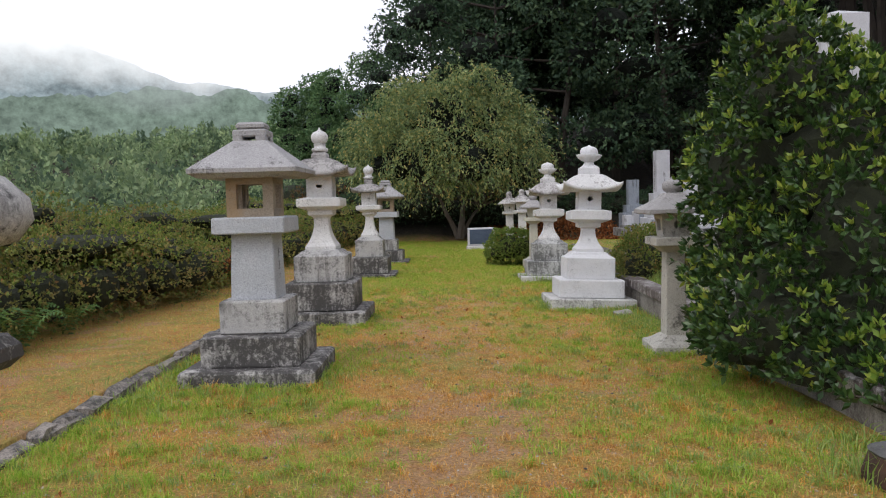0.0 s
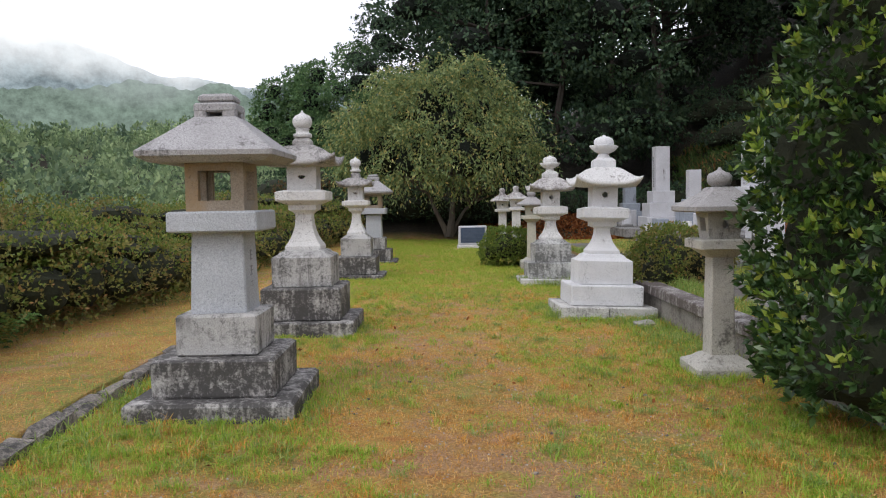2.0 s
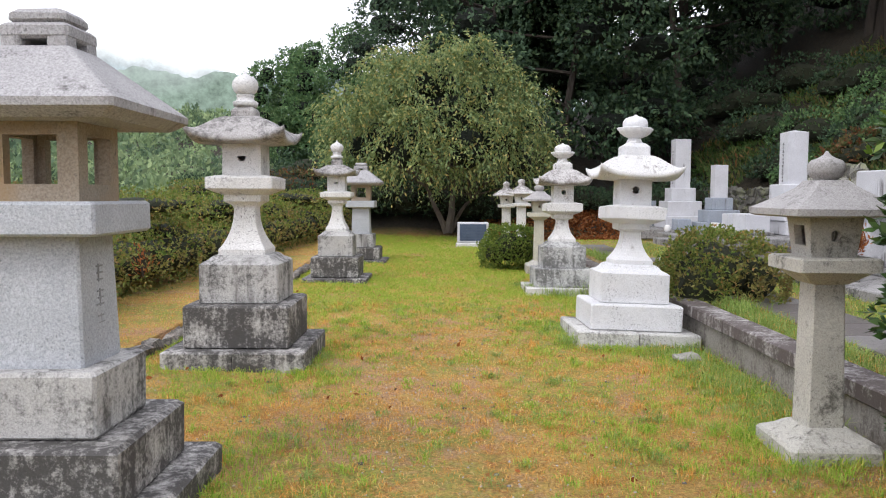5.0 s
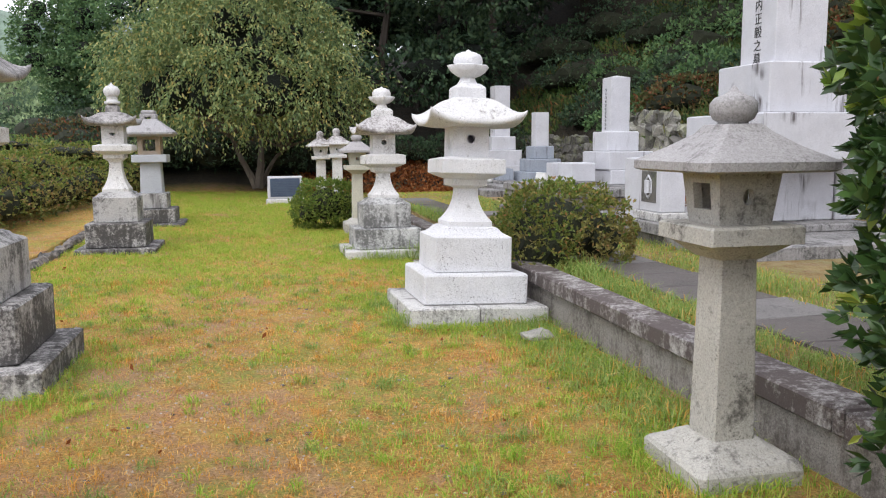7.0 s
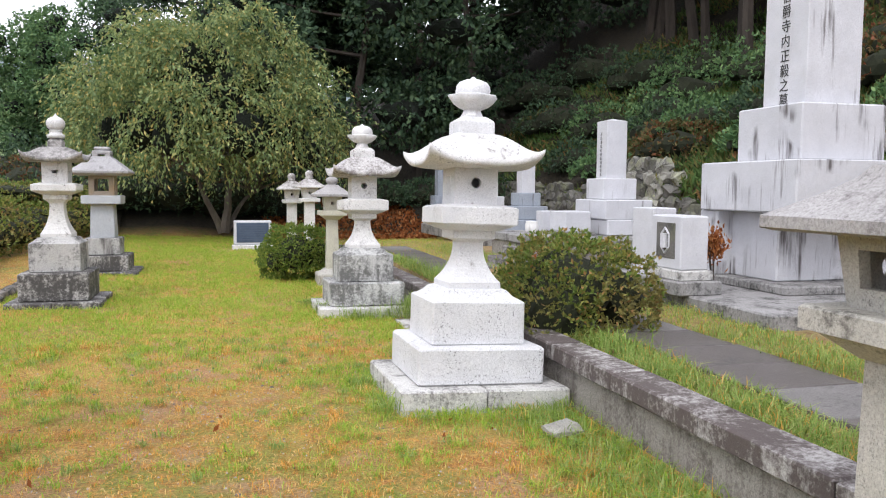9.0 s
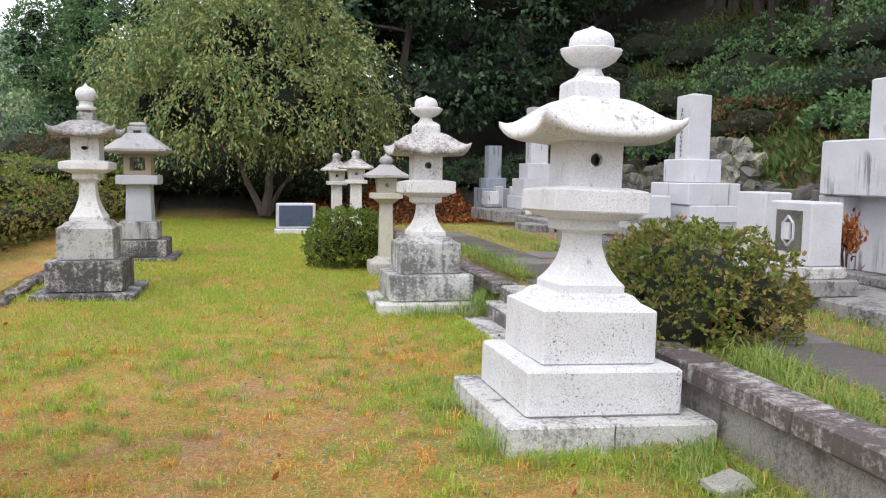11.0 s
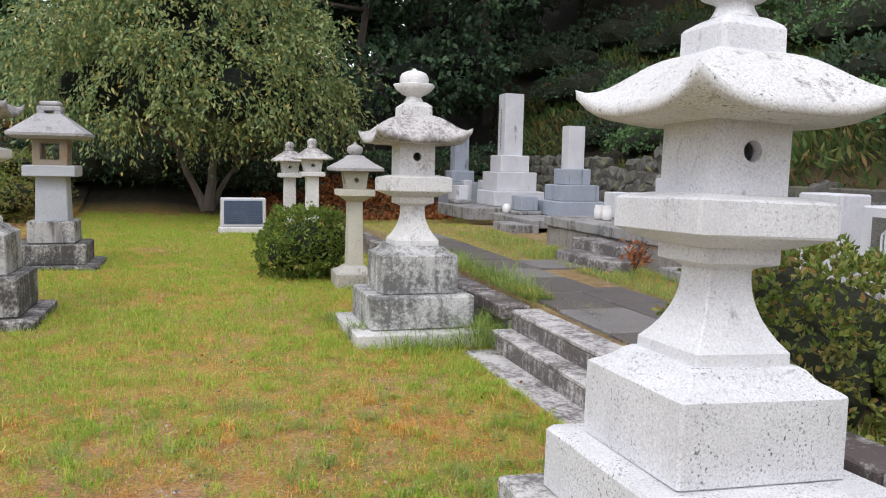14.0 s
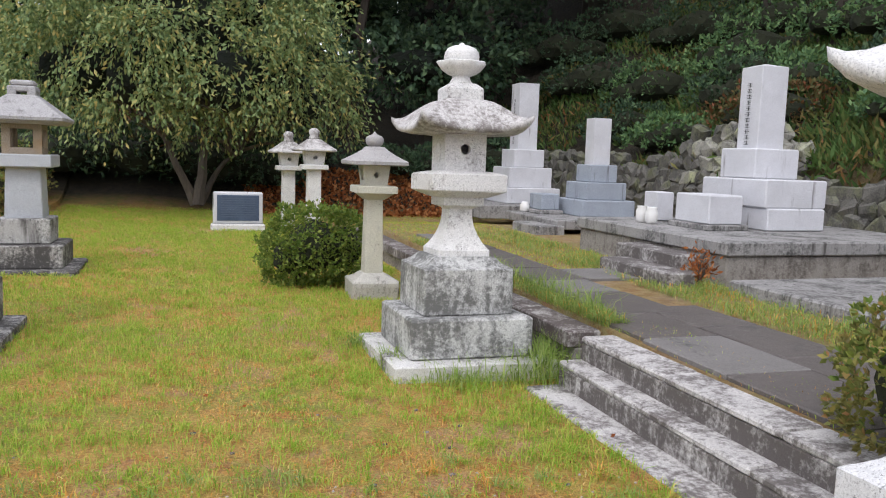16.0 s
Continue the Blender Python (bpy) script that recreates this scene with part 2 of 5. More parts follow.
CHERRY = leaf_stuff("cherry_leaves", [(0, (0.125, 0.195, 0.08)), (0.5, (0.235, 0.315, 0.125)), (0.88, (0.39, 0.41, 0.155)), (1, (0.56, 0.44, 0.15))], 0.55, 0.3, 0.3)
FOREST = leaf_stuff("forest_leaves", [(0, (0.032, 0.062, 0.038)), (0.6, (0.064, 0.116, 0.060)), (1, (0.108, 0.165, 0.078))], 0.6, 0.25, 0.15)
FOREST_MID = leaf_stuff("forest_edge_leaves", [(0, (0.073, 0.147, 0.066)), (0.6, (0.125, 0.227, 0.088)), (1, (0.205, 0.307, 0.117))], 0.6, 0.25, 0.2)
VALLEY = leaf_stuff("valley_leaves", [(0, (0.175, 0.25, 0.13)), (0.5, (0.28, 0.38, 0.19)), (1, (0.42, 0.51, 0.26))], 0.8, 0.1, 0.3, patch=((0.075, 0.125, 0.085), 0.14, 0.85))
HILL_WEEDS = leaf_stuff("slope_weeds", [(0, (0.045, 0.085, 0.028)), (0.5, (0.10, 0.15, 0.042)), (0.8, (0.19, 0.175, 0.06)), (1, (0.27, 0.12, 0.05))], 0.7, 0.2, 0.25, patch=((0.085, 0.17, 0.045), 0.45, 0.7))
FERN = leaf_stuff("fern_fronds", [(0, (0.06, 0.14, 0.03)), (1, (0.14, 0.24, 0.06))], 0.55, 0.3, 0.3)
SLOPE_RED = leaf_stuff("reddish_slope_leaves", [(0, (0.07, 0.10, 0.035)), (0.6, (0.15, 0.11, 0.045)), (1, (0.24, 0.07, 0.035))], 0.6, 0.2, 0.2)
LITTER = leaf_stuff("dry_leaves", [(0, (0.18, 0.055, 0.022)), (0.6, (0.34, 0.12, 0.04)), (1, (0.46, 0.22, 0.09))], 0.85, 0.1, 0.1)
GRASS = leaf_stuff("lawn_blades", [(0, (0.21, 0.38, 0.04)), (0.5, (0.37, 0.55, 0.065)), (0.82, (0.56, 0.62, 0.13)), (1, (0.74, 0.56, 0.18))], 0.6, 0.2, 0.45)
GRASS_DRY = leaf_stuff("dry_blades", [(0, (0.33, 0.19, 0.06)), (0.25, (0.66, 0.33, 0.075)), (0.7, (0.84, 0.46, 0.11)), (1, (0.86, 0.66, 0.30))], 0.7, 0.15, 0.4)
GRASS_TALL = leaf_stuff("tall_blades", [(0, (0.20, 0.31, 0.06)), (0.6, (0.30, 0.42, 0.10)), (1, (0.46, 0.52, 0.18))], 0.5, 0.3, 0.4)


def ground_material():
    m, nt, sh = begin("lawn_soil", 0.95)
    tc = nd(nt, "ShaderNodeTexCoord")
    v = tc.outputs["Object"]
    fine, mid, broad = noise_at(nt, v, 46, 7, 0.75), noise_at(nt, v, 7.5, 7, 0.7), noise_at(nt, v, 0.85, 4)
    col = mixed(nt, ramp(nt, fine, 0.36, 0.64), (0.36, 0.19, 0.05), (0.84, 0.54, 0.17))
    col = mixed(nt, times(nt, ramp(nt, mid, 0.47, 0.57), 0.55), col, (0.62, 0.45, 0.10))
    rust = ramp(nt, noise_at(nt, v, 3.4, 7, 0.7), 0.50, 0.60)
    col = mixed(nt, times(nt, rust, 0.85), col, mixed(nt, ramp(nt, fine, 0.4, 0.6), (0.38, 0.13, 0.035), (0.76, 0.36, 0.10)))
    moss = nd(nt, "ShaderNodeMath", operation="MULTIPLY", i_0=ramp(nt, broad, 0.45, 0.58), i_1=ramp(nt, mid, 0.40, 0.55)).outputs[0]
    col = mixed(nt, times(nt, moss, 0.85), col, mixed(nt, ramp(nt, fine, 0.35, 0.65), (0.17, 0.21, 0.035), (0.45, 0.49, 0.10)))
    sepx = nd(nt, "ShaderNodeSeparateXYZ", i_0=v)
    trod = ramp(nt, nd(nt, "ShaderNodeMath", operation="ABSOLUTE", i_0=sepx.outputs[0]).outputs[0], 1.3, 0.2)
    bare = ramp(nt, nd(nt, "ShaderNodeMath", operation="ADD", i_0=noise_at(nt, v, 1.5, 6, 0.65), i_1=times(nt, times(nt, trod, ramp(nt, sepx.outputs[1], 15.0, 9.0)), 0.075)).outputs[0], 0.545, 0.625)
    col = mixed(nt, times(nt, bare, 0.75), col, mixed(nt, ramp(nt, fine, 0.35, 0.6), (0.38, 0.195, 0.10), (0.70, 0.42, 0.25)))
    dark_ = ramp(nt, noise_at(nt, v, 60, 5, 0.75), 0.54, 0.63)
    col = mixed(nt, times(nt, dark_, 0.55), col, (0.11, 0.065, 0.02))
    grit = ramp(nt, noise_at(nt, v, 130, 2), 0.66, 0.72)
    col = mixed(nt, times(nt, grit, 0.4), col, (0.60, 0.52, 0.40))
    sep = nd(nt, "ShaderNodeSeparateXYZ", i_0=v)
    packed = times(nt, ramp(nt, sep.outputs[0], 2.9, 3.1), 0.65)
    col = mixed(nt, packed, col, mixed(nt, ramp(nt, mid, 0.4, 0.6), (0.17, 0.125, 0.065), (0.36, 0.29, 0.17)))
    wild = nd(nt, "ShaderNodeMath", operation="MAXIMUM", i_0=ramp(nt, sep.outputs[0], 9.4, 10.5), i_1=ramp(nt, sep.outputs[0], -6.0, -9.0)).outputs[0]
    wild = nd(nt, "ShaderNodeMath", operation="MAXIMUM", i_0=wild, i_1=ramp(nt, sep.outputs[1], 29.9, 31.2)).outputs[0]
    # wild ground: dark brown soil mixed with the painted canopy shade
    col = mixed(nt, wild, col, mixed(nt, ramp(nt, mid, 0.4, 0.6), (0.045, 0.034, 0.02), WOOD_FLOOR_SHADE))
    nt.links.new(col, sh.inputs["Base Color"])
    bumped(nt, sh, nd(nt, "ShaderNodeMath", operation="ADD", i_0=fine, i_1=mid).outputs[0], 1.0, 0.045)
    return m


SOIL = ground_material()


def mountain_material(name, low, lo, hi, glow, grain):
    """Far slopes as a glowing backdrop: low cloud and haze are painted into the emission by height."""
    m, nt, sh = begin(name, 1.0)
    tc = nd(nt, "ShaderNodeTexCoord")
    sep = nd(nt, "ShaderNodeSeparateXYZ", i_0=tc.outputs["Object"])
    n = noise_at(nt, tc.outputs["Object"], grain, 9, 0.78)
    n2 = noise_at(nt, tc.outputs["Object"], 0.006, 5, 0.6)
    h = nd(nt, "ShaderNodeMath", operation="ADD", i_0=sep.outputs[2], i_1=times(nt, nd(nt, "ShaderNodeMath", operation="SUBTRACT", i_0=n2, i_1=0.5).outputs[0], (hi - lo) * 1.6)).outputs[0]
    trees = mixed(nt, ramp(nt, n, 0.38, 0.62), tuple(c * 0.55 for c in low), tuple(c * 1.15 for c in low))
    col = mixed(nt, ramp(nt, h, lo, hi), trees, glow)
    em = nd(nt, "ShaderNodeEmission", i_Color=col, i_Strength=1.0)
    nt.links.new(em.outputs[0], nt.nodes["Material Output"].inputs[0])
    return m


# ---- builders ----
def smooth(a, b, x):
    t = min(max((x - a) / (b - a), 0.0), 1.0)
    return t * t * (3 - 2 * t)


def lawn(y):
    return -0.2 - 0.009 * y if y < 17 else -0.353 + 0.013 * (y - 17)


def terrace(y):
    return -0.04 + 0.006 * max(y - 12, 0)


def height(x, y):
    """The lie of the land: lawn, raised strip and terrace, slope up to the wood, fall into the valley."""
    z = lawn(max(min(y, 34), -20)) - 0.024 * max(min(x, 2.9), -2.6) * smooth(4, 10, y)
    if x > 3.085:
        up = smooth(2.0, 5.0, y) * (1 - smooth(24.5, 27.0, y))
        z = z * (1 - up) + (terrace(y) - 0.015) * up
    if x < -2.58:
        z += 0.09
    z += 0.02 * noise.noise((x * 0.9, y * 0.9, 0.0)) * (1 if x < 3.085 else 0.7)
    if x > 9.75:
        far = x - 9.75
        z += (1.0 * smooth(0, 0.3, far) + min(far, 13) * 0.64 + 0.4 * noise.noise((x * 0.3, y * 0.3, 2.0))) * smooth(-14, 2, y)
    if y > 30.5:
        z += (min(y - 30.5, 22) * 0.30 + 0.25 * noise.noise((x * 0.35, y * 0.35, 5.0))) * smooth(-16, -2, x)
    if x < -8:
        z -= 9.0 * smooth(-8, -34, x)
        z += 26.0 * smooth(-60, -190, x) + 3.0 * noise.noise((x * 0.02, y * 0.02, 7.0)) * smooth(-30, -60, x)
        z += 26.0 * smooth(70, 240, y) * smooth(-8, -26, x) * (1 - smooth(-60, -190, x))
    return z


def finish(ob, mats, flat=True):
    for m in mats if isinstance(mats, (list, tuple)) else [mats]:
        ob.data.materials.append(m)
    return ob


def part(name, bm, material, parent, label="", soft=False):
    """Links a bmesh as one mesh object under a thing or a part."""
    me = bpy.data.meshes.new(name)
    bmesh.ops.recalc_face_normals(bm, faces=bm.faces)
    bm.to_mesh(me)
    bm.free()
    if soft:
        me.shade_smooth()
    ob = finish(new(name, me), material)
    ob.parent = parent
    return tagged(ob, label)


def thing(name, at, label, category, group="", kind="", turn=0.0, lean=(0.0, 0.0)):
    ob = new(name)
    ob.empty_display_size = 0.1
    ob.matrix_basis = pose(*at, lean[0], lean[1], turn)
    return tagged(ob, label, category, group, kind)


def loft(bm, rings, cx=0.0, cy=0.0, chamfer=0.012, wob=0.0, seed=0):
    """A four-sided stack: rings of (half x, half y, z), bottom to top, with slightly cut corners."""
    rnd = random.Random(seed)
    made = []
    for hx, hy, z in rings:
        c = min(chamfer, hx * 0.4, hy * 0.4)
        pts = [(hx, -hy + c), (hx, hy - c), (hx - c, hy), (-hx + c, hy), (-hx, hy - c), (-hx, -hy + c), (-hx + c, -hy), (hx - c, -hy)]
        made.append([bm.verts.new((cx + x + rnd.uniform(-wob, wob), cy + y + rnd.uniform(-wob, wob), z + rnd.uniform(-wob, wob))) for x, y in pts])
    for a, b in zip(made, made[1:]):
        for i in range(8):
            bm.faces.new((a[i], a[(i + 1) % 8], b[(i + 1) % 8], b[i]))
    bm.faces.new(made[0][::-1])
    bm.faces.new(made[-1])
    return bm


def block(hx, hy, z0, z1, cx=0.0, cy=0.0, edge=0.012, wob=0.002, seed=0, bm=None):
    """A dressed stone block with worn edges."""
    e = min(edge, (z1 - z0) * 0.3)
    return loft(bm or bmesh.new(), [(hx - e, hy - e, z0), (hx, hy, z0 + e), (hx, hy, z1 - e), (hx - e, hy - e, z1)], cx, cy, edge, wob, seed)


def slab_between(x0, x1, y0, y1, z0, z1, **k):
    return block((x1 - x0) / 2, (y1 - y0) / 2, z0, z1, (x0 + x1) / 2, (y0 + y1) / 2, **k)


def lathe(bm, profile, n=20, ripple=0.0, lobes=8):
    rings = []
    for r, z in profile:
        rings.append([bm.verts.new((r * (1 + ripple * math.cos(lobes * 2 * math.pi * i / n)) * math.cos(2 * math.pi * i / n), r * (1 + ripple * math.cos(lobes * 2 * math.pi * i / n)) * math.sin(2 * math.pi * i / n), z)) for i in range(n)])
    for a, b in zip(rings, rings[1:]):
        for i in range(n):
            bm.faces.new((a[i], a[(i + 1) % n], b[(i + 1) % n], b[i]))
    bm.faces.new(rings[0][::-1])
    bm.faces.new(rings[-1])
    return bm


def curved_roof(half, z0, rise, lift, thick, neck, n=28, bell=1.7):
    """A square lantern roof, domed, with its four corners swept up."""
    bm = bmesh.new()
    top, low = {}, {}
    for i in range(n + 1):
        for j in range(n + 1):
            u, v = 2 * i / n - 1, 2 * j / n - 1
            r, c = max(abs(u), abs(v)), min(abs(u), abs(v))
            pull = 1 - 0.06 * (1 - c * c) * r
            up = lift * (c ** 3.2) * (r ** 5)
            s = max((r - neck) / (1 - neck), 0)
            x, y = u * half * pull, v * half * pull
            top[i, j] = bm.verts.new((x, y, z0 + thick + rise * (0.62 * (1 - s ** 2.2) + 0.38 * (0.5 + 0.5 * math.cos(math.pi * s))) + up + 0.004 * noise.noise((x * 9, y * 9, z0))))
            low[i, j] = bm.verts.new((x * 0.99, y * 0.99, z0 + up * 0.95 - 0.012 * (1 - r)))
    for i in range(n):
        for j in range(n):
            a, b, c, d = top[i, j], top[i + 1, j], top[i + 1, j + 1], top[i, j + 1]
            for ring in ([(a, b, c), (a, c, d)] if i == j else [(a, b, d), (b, c, d)] if i + j == n - 1 else [(a, b, c, d)]):
                bm.faces.new(ring)
            bm.faces.new((low[i, j], low[i, j + 1], low[i + 1, j + 1], low[i + 1, j]))
    rim = [(i, 0) for i in range(n)] + [(n, j) for j in range(n)] + [(i, n) for i in range(n, 0, -1)] + [(0, j) for j in range(n, 0, -1)]
    for a, b in zip(rim, rim[1:] + rim[:1]):
        bm.faces.new((top[a], low[a], low[b], top[b]))
    return bm


def ring_shape(kind, a):
    """A hole's outline about its middle."""
    if kind == "round":
        return math.cos(a), math.sin(a)
    if kind == "moon":
        return math.cos(a), (math.sin(a) if math.sin(a) < 0 else 0.12 * math.sin(a))
    k = max(abs(math.cos(a)), abs(math.sin(a)))
    return math.cos(a) / k, math.sin(a) / k


def fire_box(lo, hi, z0, z1, holes, wall=0.05):
    """The hollow fire box of a lantern; holes: side -> (shape, half width, half height, middle height); sides s, e, n, w."""
    bm = bmesh.new()
    n = 24

    def put(side, a, d, z, inner):
        h = (lo + (hi - lo) * (z - z0) / (z1 - z0)) - (wall if inner else 0) - d
        return {"s": (a, -h, z), "n": (-a, h, z), "e": (h, a, z), "w": (-h, -a, z)}[side]

    for side in "senw":
        hole = holes.get(side)
        rims = []
        for inner in (False, True):
            zz0, zz1 = (z0 + wall * 0.4, z1 - wall * 0.4) if inner else (z0, z1)
            outer = []
            for i in range(n):
                a = 2 * math.pi * i / n
                k = max(abs(math.cos(a)), abs(math.sin(a)))
                z = (zz0 + zz1) / 2 + (zz1 - zz0) / 2 * math.sin(a) / k
                w = (lo + (hi - lo) * (z - z0) / (z1 - z0)) - (wall if inner else 0)
                outer.append(bm.verts.new(put(side, w * math.cos(a) / k, 0, z, inner)))
            if hole:
                shape, hw, hh, zm = hole
                rim = [bm.verts.new(put(side, hw * ring_shape(shape, 2 * math.pi * i / n)[0], 0, zm + hh * ring_shape(shape, 2 * math.pi * i / n)[1], inner)) for i in range(n)]
                for i in range(n):
                    bm.faces.new((outer[i], outer[(i + 1) % n], rim[(i + 1) % n], rim[i]))
                rims.append(rim)
            else:
                bm.faces.new(outer)
        if hole:
            for i in range(n):
                bm.faces.new((rims[0][i], rims[0][(i + 1) % n], rims[1][(i + 1) % n], rims[1][i]))
    for z, h in ((z0, lo), (z1, hi)):
        bm.faces.new([bm.verts.new((sx * h, sy * h, z)) for sx, sy in ((-1, -1), (1, -1), (1, 1), (-1, 1))])
    bmesh.ops.remove_doubles(bm, verts=bm.verts, dist=0.0005)
    return bm


def mesh_of(name, verts, faces, mats, index=None, parent=None, label=""):
    me = bpy.data.meshes.new(name)
    verts, faces = np.asarray(verts, np.float32), np.asarray(faces, np.int32)
    k = faces.shape[1]
    me.vertices.add(len(verts))
    me.vertices.foreach_set("co", verts.ravel())
    me.loops.add(faces.size)
    me.loops.foreach_set("vertex_index", faces.ravel())
    me.polygons.add(len(faces))
    me.polygons.foreach_set("loop_start", np.arange(0, faces.size, k, dtype=np.int32))
    if index is not None:
        me.polygons.foreach_set("material_index", np.asarray(index, np.int32))
    me.update(calc_edges=True)
    ob = finish(new(name, me), mats)
    ob.parent = parent
    return tagged(ob, label)


def unit(v):
    return v / np.maximum(np.linalg.norm(v, axis=1, keepdims=True), 1e-6)


def leaf_mesh(rng, pts, aim, length, width, spread=0.6, fold=0.25, droop=0.0):
    """Folded diamond leaves from each point along its aim."""
    n = len(pts)
    d = unit(aim + rng.normal(0, spread, (n, 3)) + np.array([0, 0, -droop]))
    side = unit(np.cross(d, rng.normal(0, 1, (n, 3))))
    up = np.cross(side, d)
    L = (length * rng.uniform(0.65, 1.25, n))[:, None]
    W = L * width / 2
    mid = pts + d * L * 0.5
    verts = np.stack([pts, mid + side * W + up * W * fold, pts + d * L, mid - side * W + up * W * fold], 1).reshape(-1, 3)
    return verts, np.arange(4 * n).reshape(-1, 4)


def blade_mesh(rng, pts, length, width, lean=0.5):
    """Bent, slender grass blades."""
    n = len(pts)
    a = rng.uniform(0, 2 * np.pi, n)
    out = np.stack([np.cos(a), np.sin(a), np.zeros(n)], 1)
    side = np.stack([-np.sin(a), np.cos(a), np.zeros(n)], 1)
    L = length[:, None] if isinstance(length, np.ndarray) else np.full((n, 1), length)
    L = L * rng.uniform(0.6, 1.3, (n, 1))
    W = width * rng.uniform(0.7, 1.3, (n, 1)) * 0.5
    k = lean * rng.uniform(0.2, 1.4, (n, 1))
    mid = pts + out * L * 0.25 * k + np.array([0, 0, 1.0]) * L * 0.5
    tip = pts + out * L * 0.95 * k + np.array([0, 0, 1.0]) * L * (1 - 0.4 * k)
    verts = np.stack([pts, mid + side * W, tip, mid - side * W], 1).reshape(-1, 3)
    return verts, np.arange(4 * n).reshape(-1, 4)


def shell(rng, lobes, count, depth=0.12, floor=None, rough=0.14):
    """Points and outward ways on the outline of a heap of ellipsoids (x, y, z, rx, ry, rz)."""
    lob = np.array(lobes, float)
    area = (lob[:, 3] * lob[:, 4] + lob[:, 4] * lob[:, 5] + lob[:, 3] * lob[:, 5])
    pick = rng.choice(len(lob), count, p=area / area.sum())
    d = unit(rng.normal(0, 1, (count, 3)))
    r = lob[pick, 3:6]
    bump = 1 + rough * np.sin(d[:, 0] * 9 + pick) * np.sin(d[:, 1] * 8 + 2 * pick) + rough * np.sin(d[:, 2] * 11 + pick * 3) * 0.6
    p = lob[pick, :3] + d * r * bump[:, None] * (1 - depth * rng.random((count, 1)) ** 2)
    nrm = unit(d / r)
    keep = np.ones(count, bool)
    for i, l in enumerate(lob):
        q = (p - l[:3]) / l[3:6]
        keep &= ~(((q ** 2).sum(1) < 0.72) & (pick != i))
    if floor is not None:
        keep &= p[:, 2] > floor
    return p[keep], nrm[keep]


def heart(lobes, scale=0.8, floor=None):
    """Solid core that stands in for the shade inside a bush or crown."""
    bm = bmesh.new()
    for x, y, z, rx, ry, rz in lobes:
        got = bmesh.ops.create_icosphere(bm, subdivisions=2, radius=1.0)["verts"]
        for v in got:
            k = scale * (1 + 0.16 * noise.noise((v.co.x * 2 + x, v.co.y * 2 + y, v.co.z * 2 + z)))
            v.co = Vector((x + v.co.x * rx * k, y + v.co.y * ry * k, z + v.co.z * rz * k))
            if floor is not None:
                v.co.z = max(v.co.z, floor)
    return bm


def tube(bm, pts, radii, n=7):
    rings = []
    for i, (p, r) in enumerate(zip(pts, radii)):
        p = Vector(p)
        d = (Vector(pts[min(i + 1, len(pts) - 1)]) - Vector(pts[max(i - 1, 0)])).normalized()
        s = d.cross(Vector((0.31, 0.9, 0.2))).normalized()
        u = d.cross(s)
        rings.append([bm.verts.new(p + (s * math.cos(2 * math.pi * k / n) + u * math.sin(2 * math.pi * k / n)) * r) for k in range(n)])
    for a, b in zip(rings, rings[1:]):
        for k in range(n):
            bm.faces.new((a[k], a[(k + 1) % n], b[(k + 1) % n], b[k]))
    bm.faces.new(rings[0][::-1])
    bm.faces.new(rings[-1])
    return bm


# ---- ground ----
def spread_axis(near, far_lo, far_hi):
    out = list(near)
    step, v = 1.0, near[0]
    while v > far_lo:
        v -= step
        step *= 1.22
        out.insert(0, v)
    step, v = 1.0, near[-1]
    while v < far_hi:
        v += step
        step *= 1.22
        out.append(v)
    return out


GX = sorted(set([round(-12 + 0.5 * i, 3) for i in range(18)] + [-2.585, -2.575] + [round(-2.6 + 0.2 * i, 3) for i in range(27)] + [3.08, 3.09] + [round(3.2 + 0.4 * i, 3) for i in range(17)] + [9.74, 9.8] + [round(10.2 + 0.8 * i, 3) for i in range(24)]))
GY = [round(-6 + 0.3 * i, 3) for i in range(150)]
GX, GY = spread_axis(GX, -2600, 2600), spread_axis(GY, -2600, 2600)
gv = [(x, y, height(x, y)) for y in GY for x in GX]
gf = [(j * len(GX) + i, j * len(GX) + i + 1, (j + 1) * len(GX) + i + 1, (j + 1) * len(GX) + i) for j in range(len(GY) - 1) for i in range(len(GX) - 1)]
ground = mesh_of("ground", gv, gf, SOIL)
ground.data.shade_smooth()
tagged(ground, "sparse lawn of green and rusty grass over bare soil", "ground", kind="structure")

# ---- retaining wall, steps, paving, kerb ----
wall = thing("retaining_wall", (0, 0, 0), "low concrete retaining wall with a dark mossy coping", "wall", kind="structure")
for i, (y0, y1) in enumerate(((-3.0, 4.4), (4.4, 8.4), (8.4, 13.2), (16.42, 20.4), (20.4, 24.6))):
    low = -0.08 if y0 < 13 else -0.17
    part("wall_face", slab_between(2.86, 3.04, y0, y1, -0.9, low, edge=0.01, seed=i), CONCRETE, wall)
    k = y0
    while k < y1 - 0.05:
        k2 = min(k + 0.98, y1)
        part("coping_stone", slab_between(2.80, 3.07, k + 0.004, k2 - 0.004, low, low + 0.125, edge=0.012, wob=0.004, seed=int(k * 10)), COPING, wall)
        k = k2
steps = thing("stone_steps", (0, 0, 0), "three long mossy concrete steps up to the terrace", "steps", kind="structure")
